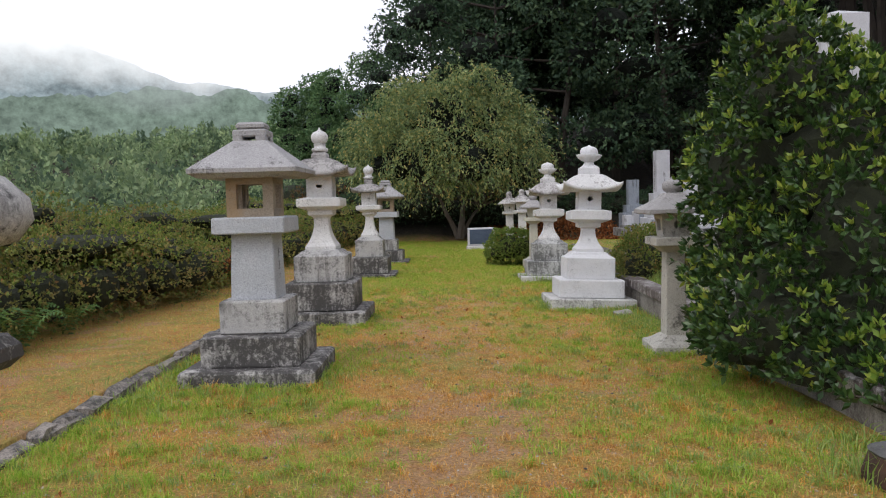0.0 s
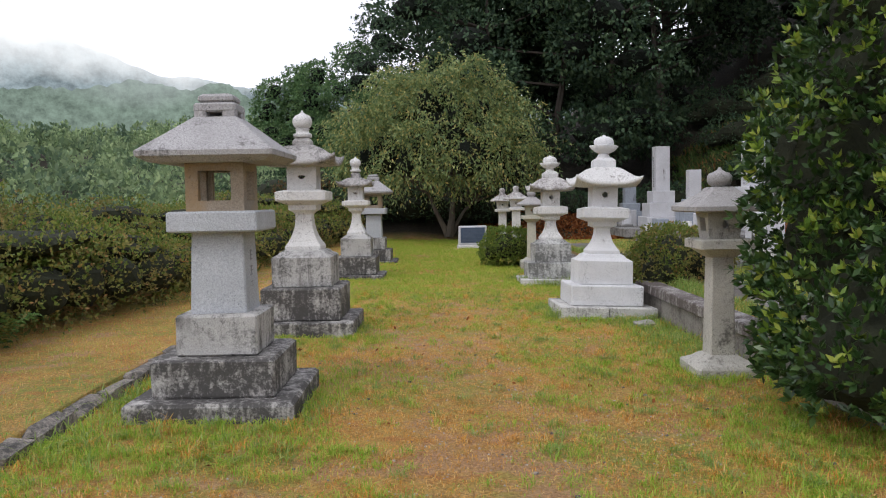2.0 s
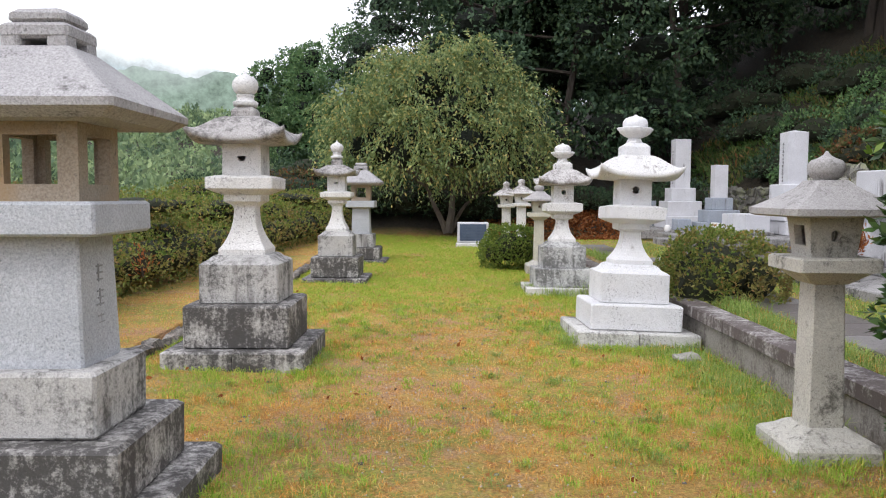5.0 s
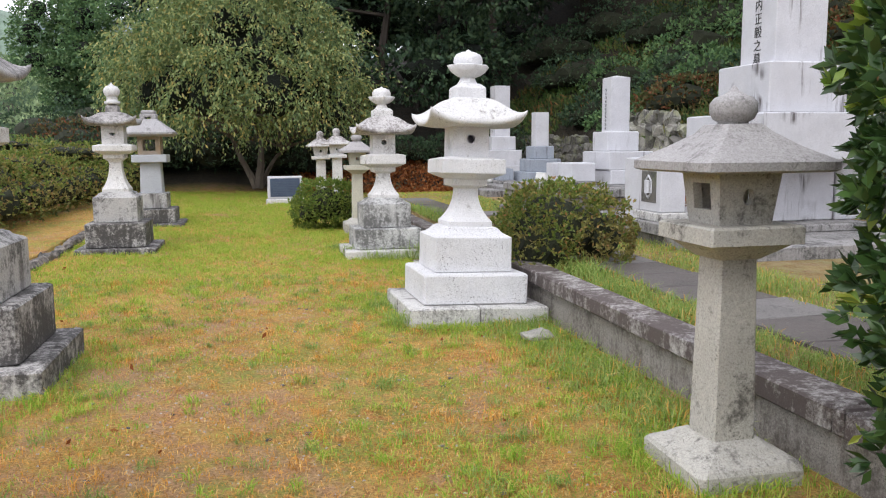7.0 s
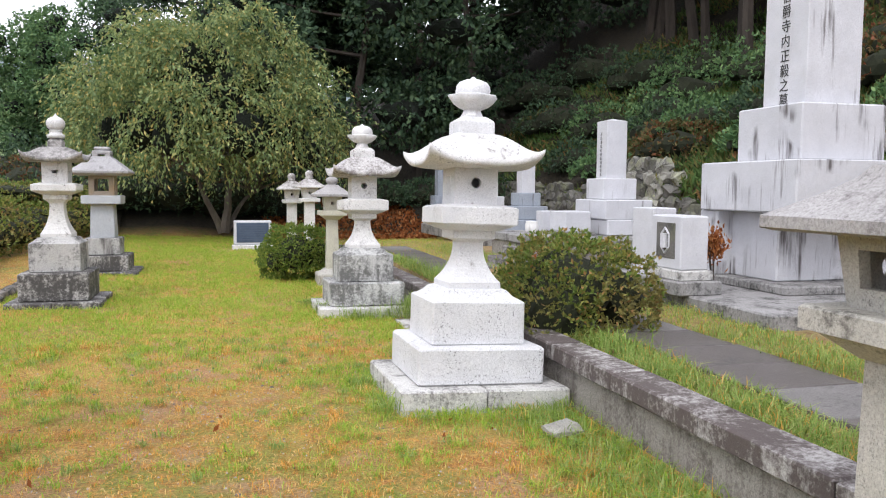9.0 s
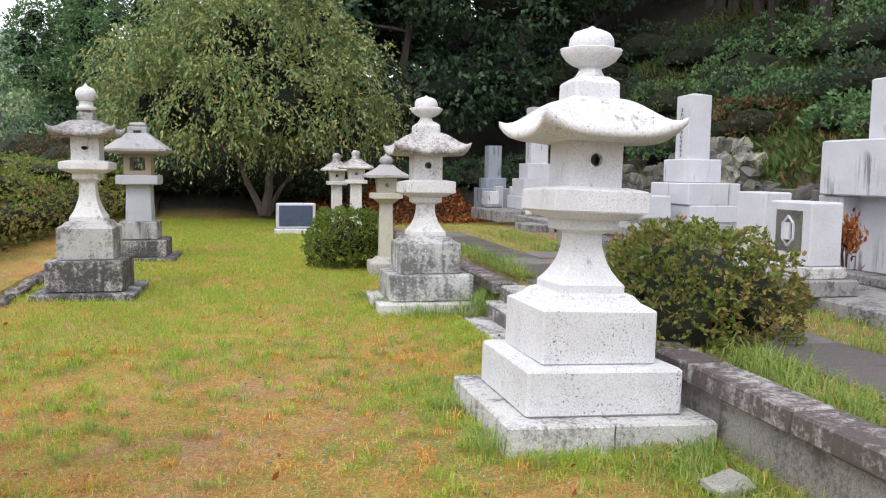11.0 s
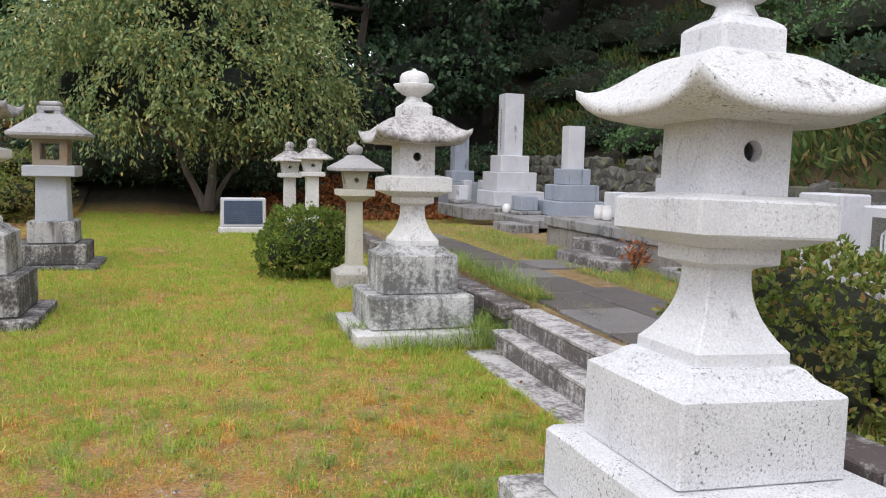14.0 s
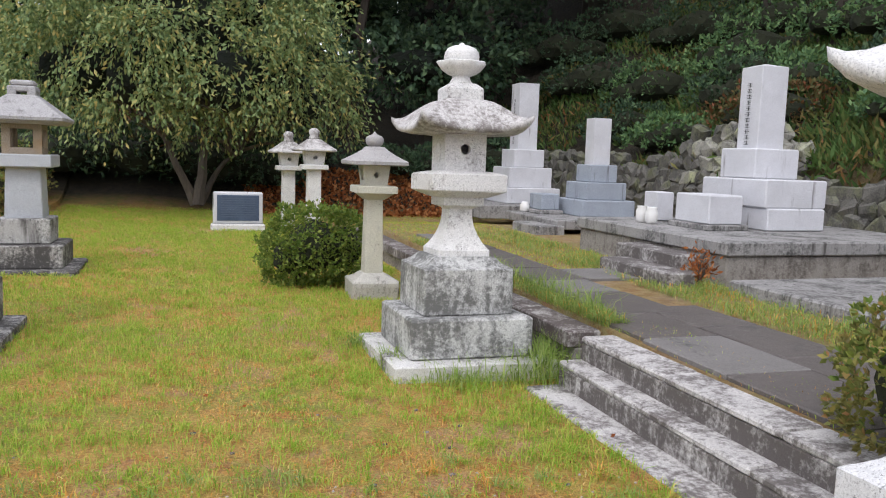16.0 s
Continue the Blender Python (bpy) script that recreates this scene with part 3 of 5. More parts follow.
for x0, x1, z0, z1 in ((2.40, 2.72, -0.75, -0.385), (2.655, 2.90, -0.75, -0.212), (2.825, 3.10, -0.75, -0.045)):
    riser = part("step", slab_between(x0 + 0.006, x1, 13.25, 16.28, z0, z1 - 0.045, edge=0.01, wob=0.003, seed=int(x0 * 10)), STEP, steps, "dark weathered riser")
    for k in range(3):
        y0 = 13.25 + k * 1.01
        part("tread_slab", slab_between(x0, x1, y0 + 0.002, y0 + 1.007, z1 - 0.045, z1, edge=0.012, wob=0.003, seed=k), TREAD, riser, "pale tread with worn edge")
path = thing("paved_path", (0, 0, 0), "dark wet stone paving along the terrace", "path", kind="structure")
rnd = random.Random(4)
for i in range(13):
    y0 = 5.0 + i * 0.66
    part("paving_slab", slab_between(3.62, 4.42 + rnd.uniform(-0.05, 0.05), y0, y0 + 0.645, terrace(y0 + 0.3) - 0.1, terrace(y0 + 0.3) + 0.022, edge=0.008, wob=0.004, seed=i), PAVING if i % 4 else PAVING_PALE, path)
for i, (x0, x1, y0, y1, pale) in enumerate(((3.12, 3.72, 13.3, 14.1, 0), (3.73, 4.36, 13.3, 14.35, 0), (3.12, 3.72, 14.11, 15.05, 0), (3.73, 4.34, 14.36, 15.3, 0), (3.12, 3.74, 15.06, 15.95, 1), (3.75, 4.3, 15.31, 16.2, 0), (3.14, 3.74, 15.96, 16.75, 0), (3.75, 4.28, 16.21, 17.0, 0), (3.36, 4.0, 16.76, 17.7, 0), (3.36, 3.98, 17.71, 18.4, 1), (3.38, 4.0, 18.41, 19.2, 0), (4.02, 4.62, 18.42, 19.1, 1), (3.38, 4.0, 19.21, 20.0, 0), (3.38, 4.0, 20.01, 20.9, 0), (3.4, 4.0, 20.91, 21.8, 0), (3.4, 4.0, 21.81, 22.7, 1))):
    part("paving_slab", slab_between(x0, x1, y0, y1, terrace(y0) - 0.1, terrace(y0) + 0.022, edge=0.008, wob=0.004, seed=i), PAVING_PALE if pale else PAVING, path)

kerb = thing("stone_kerb", (0, 0, 0), "row of rough half-buried kerb stones", "kerb", kind="structure")
k = -2.0
i = 0
while k < 26:
    l = rnd.uniform(0.28, 0.55)
    if not 14.0 < k < 15.2:
        cx = -2.53 + 0.004 * max(k - 6, 0) + rnd.uniform(-0.02, 0.02)
        part("kerb_stone", block(0.085, l / 2 - 0.016, lawn(k) - 0.12, lawn(k) + 0.085 + 0.06 * smooth(4, 10, k) + rnd.uniform(-0.025, 0.02), cx, k + l / 2, edge=0.035, wob=0.02, seed=i), KERB_STONE, kerb)
    k += l
    i += 1


# ---- stone lanterns ----
def jewel(thing_, z, kind, mat_):
    """The finial: a ribbed lotus bud on a petalled bowl, or an onion bud on a stepped ring."""
    if kind == "lotus":
        bowl = part("petal_bowl", lathe(bmesh.new(), [(0.095, z), (0.085, z + 0.012), (0.07, z + 0.04), (0.066, z + 0.058), (0.082, z + 0.066), (0.115, z + 0.08), (0.155, z + 0.11), (0.19, z + 0.158), (0.182, z + 0.166), (0.13, z + 0.156), (0.1, z + 0.15)], 48, 0.055), mat_, thing_, "flared lotus petal bowl", True)
        part("bud", lathe(bmesh.new(), [(0.105, z + 0.145), (0.128, z + 0.168), (0.136, z + 0.20), (0.131, z + 0.235), (0.108, z + 0.268), (0.062, z + 0.288), (0.026, z + 0.294), (0.02, z + 0.305), (0.006, z + 0.314)], 48, 0.022, 12), mat_, bowl, "rounded ribbed lotus bud", True)
    else:
        ring = part("neck_ring", lathe(bmesh.new(), [(0.105, z), (0.11, z + 0.035), (0.10, z + 0.045), (0.078, z + 0.05), (0.075, z + 0.085), (0.085, z + 0.095), (0.066, z + 0.105)], 28), mat_, thing_, "", True)
        part("bud", lathe(bmesh.new(), [(0.066, z + 0.10), (0.098, z + 0.128), (0.114, z + 0.172), (0.11, z + 0.215), (0.082, z + 0.252), (0.038, z + 0.272), (0.018, z + 0.288), (0.005, z + 0.315)], 28), mat_, ring, "onion-shaped bud", True)


def stacked_lantern(at, label, finial, mats, scale=1.0, zs=(0.275, 0.61, 0.67, 1.15, 1.28, 1.565, 1.83, 1.93), halves=(0.61, 0.458, 0.346, 0.20, 0.29, 0.16, 0.415), hole="round", drop=0.32, lean=(0.0, 0.0)):
    """A lantern on three plinths: waisted square shaft, platform, fire box and swept roof. z = 0 is the lowest plinth's top."""
    slab_m, p2_m, p1_m, shaft_m, roof_m = mats
    t = thing("stone_lantern", at, label, "stone lantern", "stone lanterns along the lawn", lean=lean)
    hs, h2, h1, hf, hp, hb, hr = halves
    z2, z1, zf, zp, zq, zr, zn, zc = zs
    for k, (sx, sy) in enumerate(((-1, -1), (1, -1), (-1, 1), (1, 1))):
        w = hs / 2 - 0.002
        part("base_slab", block(w, w, -drop, 0.0, sx * hs / 2, sy * hs / 2, edge=0.012, wob=0.003, seed=k), slab_m, t)
    part("lower_plinth", block(h2, h2, 0.0, z2, edge=0.016, wob=0.004, seed=3), p2_m, t)
    bm = loft(bmesh.new(), [(h1 - 0.012, h1 - 0.012, z2), (h1, h1, z2 + 0.012), (h1, h1, z1 - 0.012), (h1 - 0.015, h1 - 0.015, z1), (h1 * 0.90, h1 * 0.90, z1 + 0.01), (h1 * 0.80, h1 * 0.80, z1 + 0.03), (hf + 0.045, hf + 0.045, zf - 0.012), (hf + 0.02, hf + 0.02, zf)], wob=0.003)
    part("upper_plinth", bm, p1_m, t)
    rings = []
    nk, top = hf * 0.46, hf * 0.76
    rings.append((hf, hf, zf))
    rings.append((hf, hf, zf + 0.045))
    for i in range(1, 9):
        s = i / 8
        w = nk + (hf * 0.97 - nk) * (1 - s) ** 2.3
        rings.append((w, w, zf + 0.05 + (zp - zf) * 0.66 * s))
    for s in (0.3, 0.65, 1.0):
        w = nk + (top - nk) * s ** 2
        rings.append((w, w, zf + 0.05 + (zp - zf) * 0.66 + (zp - 0.075 - zf - 0.05 - (zp - zf) * 0.66) * s))
    rings += [(top + 0.008, top + 0.008, zp - 0.07), (top + 0.008, top + 0.008, zp - 0.012)]
    part("shaft", loft(bmesh.new(), rings, chamfer=0.006), shaft_m, t, "waisted square shaft flaring to its foot")
    part("platform", loft(bmesh.new(), [(top + 0.02, top + 0.02, zp - 0.012), (hp * 0.80, hp * 0.80, zp + 0.012), (hp - 0.008, hp - 0.008, zp + 0.035), (hp, hp, zp + 0.042), (hp, hp, zq - 0.028), (hp * 0.96, hp * 0.96, zq - 0.02), (hb + 0.03, hb + 0.03, zq)], wob=0.002), shaft_m, t)
    zm = (zq + zr) / 2
    sh = (hole, 0.04, 0.04, zm + 0.02)
    part("fire_box", fire_box(hb, hb, zq, zr, {"s": sh, "n": sh}), shaft_m, t, "hollow fire box with a round hole" if hole == "round" else "hollow fire box with a moon-shaped hole")
    hexa = bmesh.new()
    rims = [[hexa.verts.new((-hb - d, w * math.cos(math.pi / 3 * k), zm + w * 1.2 * math.sin(math.pi / 3 * k))) for k in range(6)] for w, d in ((0.076, -0.004), (0.074, 0.004), (0.066, 0.004), (0.064, -0.004))]
    for a, b in zip(rims, rims[1:] + rims[:1]):
        for k in range(6):
            hexa.faces.new((a[k], a[(k + 1) % 6], b[(k + 1) % 6], b[k]))
    part("panel_outline", hexa, shaft_m, t)
    part("roof", curved_roof(hr, zr - 0.005, zn - zr - 0.04, 0.105, 0.035, 0.27), roof_m, t, "domed roof with four upswept corners", True)
    hc = hr * (0.33 if finial == "lotus" else 0.25)
    part("roof_block", loft(bmesh.new(), [(hc - 0.01, hc - 0.01, zn - 0.03), (hc, hc, zn - 0.02), (hc, hc, zc - 0.045), (hc - 0.008, hc - 0.008, zc - 0.032), (hc * 0.66, hc * 0.66, zc)], chamfer=0.016, wob=0.003), shaft_m if finial == "lotus" else roof_m, t)
    jewel(t, zc, finial, shaft_m)
    return t


stacked_lantern((2.19, 12.6, -0.213), "white granite lantern on broad speckled plinths", "lotus", (WHITE_SLAB, WHITE, WHITE, WHITE_FINE, WHITE_AGED), zs=(0.275, 0.60, 0.68, 1.128, 1.317, 1.60, 1.865, 1.985), halves=(0.63, 0.478, 0.358, 0.208, 0.302, 0.169, 0.44), drop=0.3, lean=(-1.6, 2.0))
stacked_lantern((2.14, 17.11, -0.285), "white granite lantern with mottled grey plinths beside the steps", "lotus", (WHITE_SLAB, WHITE_MOTTLED, WHITE_MOTTLED, WHITE_AGED, WHITE_ROOF), zs=(0.30, 0.655, 0.73, 1.187, 1.375, 1.665, 1.93, 2.04), halves=(0.63, 0.475, 0.352, 0.205, 0.298, 0.165, 0.438), drop=0.3, lean=(-1.5, 0.3))
stacked_lantern((-1.565, 11.07, -0.1), "weathered granite lantern on blackened plinths, onion finial", "onion", (CRUSTED, CRUSTED, HALF_CRUSTED, WHITE_AGED, OLD_ROOF), zs=(0.37, 0.72, 0.785, 1.32, 1.48, 1.76, 2.0, 2.085), halves=(0.60, 0.45, 0.34, 0.205, 0.29, 0.168, 0.425), hole="moon", drop=0.3)
stacked_lantern((-1.70, 18.0, -0.23), "slender weathered granite lantern on dark plinths", "onion", (CRUSTED, CRUSTED, HALF_CRUSTED, WHITE_AGED, OLD_ROOF), zs=(0.36, 0.735, 0.80, 1.36, 1.50, 1.775, 1.97, 2.075), halves=(0.56, 0.415, 0.305, 0.185, 0.268, 0.152, 0.365), hole="moon", drop=0.3)


def cottage_lantern(at, label, mats):
    """A lantern with a straight square shaft, open fire box and plain hipped roof. z = 0 is the slab's top."""
    slab_m, p2_m, p1_m, shaft_m, box_m, roof_m = mats
    t = thing("stone_lantern", at, label, "stone lantern", "stone lanterns along the lawn")
    part("base_slab", block(0.575, 0.575, -0.25, 0.0, edge=0.018, wob=0.005, seed=1), slab_m, t)
    part("lower_plinth", block(0.425, 0.425, 0.0, 0.27, edge=0.018, wob=0.005, seed=2), p2_m, t)
    part("upper_plinth", block(0.285, 0.285, 0.27, 0.56, edge=0.014, wob=0.004, seed=3), p1_m, t)
    part("shaft", loft(bmesh.new(), [(0.198, 0.198, 0.56), (0.20, 0.20, 0.575), (0.182, 0.182, 1.14)], chamfer=0.012), shaft_m, t, "smooth blue-grey granite shaft")
    part("platform", block(0.315, 0.315, 1.14, 1.285, edge=0.012, wob=0.002), shaft_m, t)
    part("fire_box", fire_box(0.205, 0.205, 1.285, 1.64, {k: ("square", 0.115, 0.105, 1.465) for k in "senw"}, 0.055), box_m, t, "brown-stained open fire box with square windows")
    part("roof", loft(bmesh.new(), [(0.40, 0.40, 1.625), (0.462, 0.462, 1.665), (0.465, 0.465, 1.70), (0.30, 0.30, 1.83), (0.15, 0.15, 1.95)], chamfer=0.014, wob=0.003), roof_m, t, "plain hipped stone roof")
    bm = bmesh.new()
    for sx, sy in ((-1, -1), (1, -1), (-1, 1), (1, 1)):
        block(0.045, 0.045, 1.94, 2.0, sx * 0.10, sy * 0.10, edge=0.006, bm=bm)
    block(0.148, 0.148, 1.985, 2.05, edge=0.012, bm=bm)
    part("ridge_block", bm, roof_m, t, "square ridge block with an eroded arched gap")
    part("cap_stone", block(0.125, 0.125, 2.05, 2.115, edge=0.02, wob=0.003), roof_m, t)
    return t


first = cottage_lantern((-1.56, 7.585, -0.107), "tall grey granite lantern with hipped roof on lichen-black plinths", (CRUSTED, CRUSTED, HALF_CRUSTED, GREY, BROWN_STONE, GREY_ROOF))
cottage_lantern((-1.64, 21.5, -0.21), "grey granite lantern with hipped roof under the cherry tree", (CRUSTED, CRUSTED, HALF_CRUSTED, GREY, BROWN_STONE, GREY_ROOF))


def post_lantern(at, label, mats, tip=True, turn=0.0, size=1.0):
    """A small lantern on a square post with a moulded foot. z = 0 is the lawn."""
    foot_m, post_m, roof_m = mats
    t = thing("post_lantern", at, label, "stone lantern", "small post lanterns", turn=turn)
    t.matrix_basis = t.matrix_basis @ Matrix.Diagonal((size, size, size, 1))
    part("foot", loft(bmesh.new(), [(0.265, 0.265, -0.12), (0.275, 0.275, 0.04), (0.275, 0.275, 0.085), (0.262, 0.262, 0.105), (0.20, 0.20, 0.135), (0.165, 0.165, 0.155), (0.125, 0.125, 0.185)], chamfer=0.03, wob=0.007), foot_m, t, "weathered moulded foot")
    part("post", loft(bmesh.new(), [(0.11, 0.11, 0.17), (0.094, 0.094, 1.04)], chamfer=0.01), post_m, t)
    part("platform", loft(bmesh.new(), [(0.105, 0.105, 1.03), (0.20, 0.20, 1.105), (0.235, 0.235, 1.11), (0.235, 0.235, 1.18), (0.222, 0.222, 1.19)], chamfer=0.01, wob=0.002), post_m, t)
    w = ("square", 0.072, 0.06, 1.315)
    r = ("round", 0.03, 0.036, 1.315)
    part("fire_box", fire_box(0.13, 0.158, 1.19, 1.44, {"w": w, "e": w, "s": r, "n": r}, 0.045), post_m, t, "tapered fire box with a round hole and a square window")
    part("roof", loft(bmesh.new(), [(0.30, 0.30, 1.425), (0.33, 0.33, 1.435), (0.33, 0.33, 1.472), (0.22, 0.22, 1.535), (0.13, 0.13, 1.60), (0.10, 0.10, 1.635)], chamfer=0.02, wob=0.003), roof_m, t, "shallow hipped roof")
    prof = [(0.075, 1.63), (0.065, 1.645), (0.09, 1.66), (0.105, 1.69), (0.104, 1.73), (0.085, 1.755)]
    prof += [(0.05, 1.768), (0.022, 1.785), (0.006, 1.81)] if tip else [(0.05, 1.768), (0.045, 1.80), (0.01, 1.82)]
    part("finial", lathe(bmesh.new(), prof, 20), roof_m, t, "rounded finial with a small tip", True)
    return t


post_lantern((2.45, 8.7, -0.335), "small grey-brown stone lantern on a slim square post", (OLIVE_STONE, OLIVE_STONE, POST_ROOF))
post_lantern((2.09, 19.85, -0.27), "small pale stone lantern with a dark roof beside a round azalea", (OLIVE_STONE, PALE_POST, POST_ROOF), size=0.95)


def pole_lantern(at, label):
    """A slender white lantern on a square pole with a hipped hat."""
    t = thing("pole_lantern", at, label, "stone lantern", "pair of pole lanterns")
    part("pole", loft(bmesh.new(), [(0.13, 0.13, -0.1), (0.12, 0.12, 1.24)], chamfer=0.012), WHITE_AGED, t)
    part("platform", block(0.235, 0.235, 1.24, 1.33, edge=0.014), WHITE_AGED, t)
    r = ("round", 0.035, 0.035, 1.46)
    part("fire_box", fire_box(0.16, 0.19, 1.33, 1.58, {"s": r, "n": r, "e": r, "w": r}, 0.045), WHITE_AGED, t)
    part("roof", loft(bmesh.new(), [(0.33, 0.33, 1.565), (0.37, 0.37, 1.58), (0.37, 0.37, 1.605), (0.22, 0.22, 1.71), (0.11, 0.11, 1.79)], chamfer=0.06), WHITE_ROOF, t)
    part("finial", lathe(bmesh.new(), [(0.09, 1.785), (0.10, 1.82), (0.08, 1.85), (0.095, 1.88), (0.10, 1.93), (0.06, 1.98), (0.01, 1.99)], 16), WHITE_ROOF, t, "", True)
    return t


pole_lantern((2.31, 25.8, -0.34), "slender white stone lantern on a square pole")
pole_lantern((1.98, 26.9, -0.39), "slender white stone lantern on a square pole")

# ---- plaque ----
sign = thing("memorial_plaque", (1.0, 26.3, -0.2), "low granite stand with a dark blue inscribed panel", "plaque")
part("foot", block(0.485, 0.16, -0.1, 0.06, edge=0.02), WHITE_AGED, sign)
part("stand", block(0.445, 0.09, 0.06, 0.645, edge=0.025), MONUMENT, sign)
part("panel", slab_between(-0.375, 0.375, -0.105, -0.085, 0.12, 0.59, edge=0.004), PLAQUE, sign, "dark blue metal panel")
bm = bmesh.new()
for i in range(9):
    slab_between(-0.31, 0.31 - 0.1 * (i == 8), -0.108, -0.104, 0.52 - i * 0.042, 0.535 - i * 0.042, edge=0.001, wob=0, bm=bm)
part("lettering", bm, PLAQUE_TEXT, sign)


# ---- graves ----
def grave(at, label, tiers, mats, top=0.05):
    """A gravestone: tiers of (half x, half y, z0, z1, dx, dy) under a pillar with a low pyramid top."""
    t = thing("gravestone", at, label, "gravestone", "gravestones on the terrace")
    names = ("pillar", "upper_tier", "middle_tier", "lower_tier", "plinth", "lower_plinth", "step", "step")
    for i, (hx, hy, z0, z1, dx, dy) in enumerate(tiers):
        m = mats[min(i, len(mats) - 1)]
        if i == 0:
            bm = loft(bmesh.new(), [(hx, hy, z0), (hx, hy, z1 - top), (hx * 0.97, hy * 0.97, z1 - top + 0.006), (0.015, 0.015, z1)], dx, dy, 0.01)
        else:
            bm = block(hx, hy, z0, z1, dx, dy, edge=0.015, wob=0.002, seed=i)
        part(names[min(i, 7)], bm, m, t)
    return t


def lettering(t, x, y, z_top, z_low, count, w, ink=INK):
    """Upright row of engraved signs on a west face, too small to be read."""
    rl = random.Random(count)
    step = (z_top - z_low) / count
    for i in range(count):
        bm = bmesh.new()
        zc = z_top - (i + 0.5) * step
        for k in range(3):
            zz = zc + (k - 1) * step * 0.27
            h = w * rl.uniform(0.6, 1.0)
            block(0.002, h, zz - step * 0.035, zz + step * 0.035, x, y + rl.uniform(-0.1, 0.1) * w, edge=0.001, wob=0, bm=bm)
        block(0.002, w * 0.12, zc - step * 0.36, zc + step * 0.36, x - 0.0004, y + rl.uniform(-0.3, 0.3) * w, edge=0.001, wob=0, bm=bm)
        part("engraved_sign", bm, ink, t)


big = grave((0, 0, 0), "towering grey granite grave monument with engraved signs", [
    (0.36, 0.36, 2.18, 4.4, 6.9, 14.51), (0.55, 0.55, 1.565, 2.18, 6.9, 14.51), (0.84, 0.865, 0.99, 1.565, 6.98, 14.615), (0.62, 0.48, 0.2, 0.99, 7.02, 14.82),
    (0.87, 0.95, 0.1, 0.2, 7.05, 14.85), (1.75, 2.45, -0.2, 0.1, 6.9, 15.25)], (MONUMENT, MONUMENT_STREAKED, MONUMENT_STREAKED, MONUMENT_STREAKED, PLINTH, PLINTH), 0.12)
part("side_pillar", block(0.16, 0.19, 0.2, 0.99, 6.36, 15.37, edge=0.012), MONUMENT_STREAKED, big)
part("side_pillar", block(0.26, 0.40, 0.2, 0.99, 7.92, 14.72, edge=0.012), MONUMENT_STREAKED, big)


def carved(t, text, x, y, z_top, step, size):
    """Engraved black characters, one below the other, on a west face."""
    for i, ch in enumerate(text):
        cu = bpy.data.curves.new("character", "FONT")
        cu.body, cu.size, cu.extrude, cu.align_x, cu.align_y = ch, size, 0.002, "CENTER", "CENTER"
        ob = new("engraved_character", cu)
        me = bpy.data.meshes.new_from_object(ob.evaluated_get(bpy.context.evaluated_depsgraph_get()))
        bpy.data.objects.remove(ob)
        me.materials.clear()
        ob = finish(new("engraved_character", me), INK)
        ob.matrix_basis = pose(x, y, z_top - i * step, 90, 0, -90)
        ob.parent = t


carved(big, "\u4f2f\u7235\u5bfa\u5185\u6b63\u6bc5\u4e4b\u5893", 6.536, 14.51, 3.40, 0.165, 0.155)


def offering_box(at, label, hx, hy, tall, mat_, crest):
    """A stone incense box on a thin foot; its front bears a dark crest."""
    t = thing("incense_box", at, label, "incense box")
    base = 0.07
    part("foot", block(hx + 0.06, hy + 0.06, 0.0, 0.07, edge=0.012), PLINTH, t)
    if crest:
        base = 0.26
        part("foot_step", block(hx + 0.10, hy + 0.13, 0.0, 0.15, edge=0.012), PLINTH, t)
        part("foot_slab", block(hx + 0.04, hy + 0.05, 0.15, 0.26, edge=0.012), WHITE_SLAB, t)
    part("box", block(hx, hy, base, tall, edge=0.015), mat_, t)
    if crest:
        part("crest_ground", slab_between(-hx - 0.006, -hx + 0.004, -hy * 0.62, hy * 0.62, base + (tall - base) * 0.2, base + (tall - base) * 0.86, edge=0.003), RUBBLE, t, "dark carved crest panel")
        bm = bmesh.new()
        zc = base + (tall - base) * 0.53
        for k in range(6):
            a, b = math.pi / 3 * k + math.pi / 6, math.pi / 3 * (k + 1) + math.pi / 6
            tube(bm, [(-hx - 0.008, hy * 0.3 * math.cos(a), zc + hy * 0.46 * math.sin(a)), (-hx - 0.008, hy * 0.3 * math.cos(b), zc + hy * 0.46 * math.sin(b))], (0.014, 0.014), 5)
        tube(bm, [(-hx - 0.012, 0, zc - hy * 0.26), (-hx - 0.012, 0, zc + hy * 0.26)], (hy * 0.14, hy * 0.14), 8)
        part("crest", bm, MONUMENT, t, "pale hexagonal crest")
    return t


offering_box((5.29, 14.565, 0.1), "white stone incense box with a dark crest panel", 0.17, 0.305, 0.85, MONUMENT, True)
post = part("flower_pillar", block(0.16, 0.26, 0.0, 0.91, edge=0.012), MONUMENT, None)
post.matrix_basis = pose(5.63, 15.70, 0.1)
tagged(post, "pale stone pillar standing beside the incense box", "pillar")


def dry_bouquet(at, label, r, n, seed, stem=0.0):
    rg = np.random.default_rng(seed)
    t = thing("dry_bouquet", at, label, "bouquet")
    q = rg.normal(0, r * 0.5, (n, 3)) * np.array([0.8, 0.8, 1.3]) + np.array([0, 0, r + stem])
    vv, ff = leaf_mesh(rg, q, unit(q), 0.07, 0.4, 0.6)
    mesh_of("withered_leaves", vv, ff, [LITTER], None, t)
    bm = bmesh.new()
    for k in range(5):
        tube(bm, [(0, 0, 0), (rg.uniform(-r, r) * 0.5, rg.uniform(-r, r) * 0.5, r * 1.4 + stem)], (0.008, 0.004), 5)
    part("stalks", bm, BARK, t)
    return t


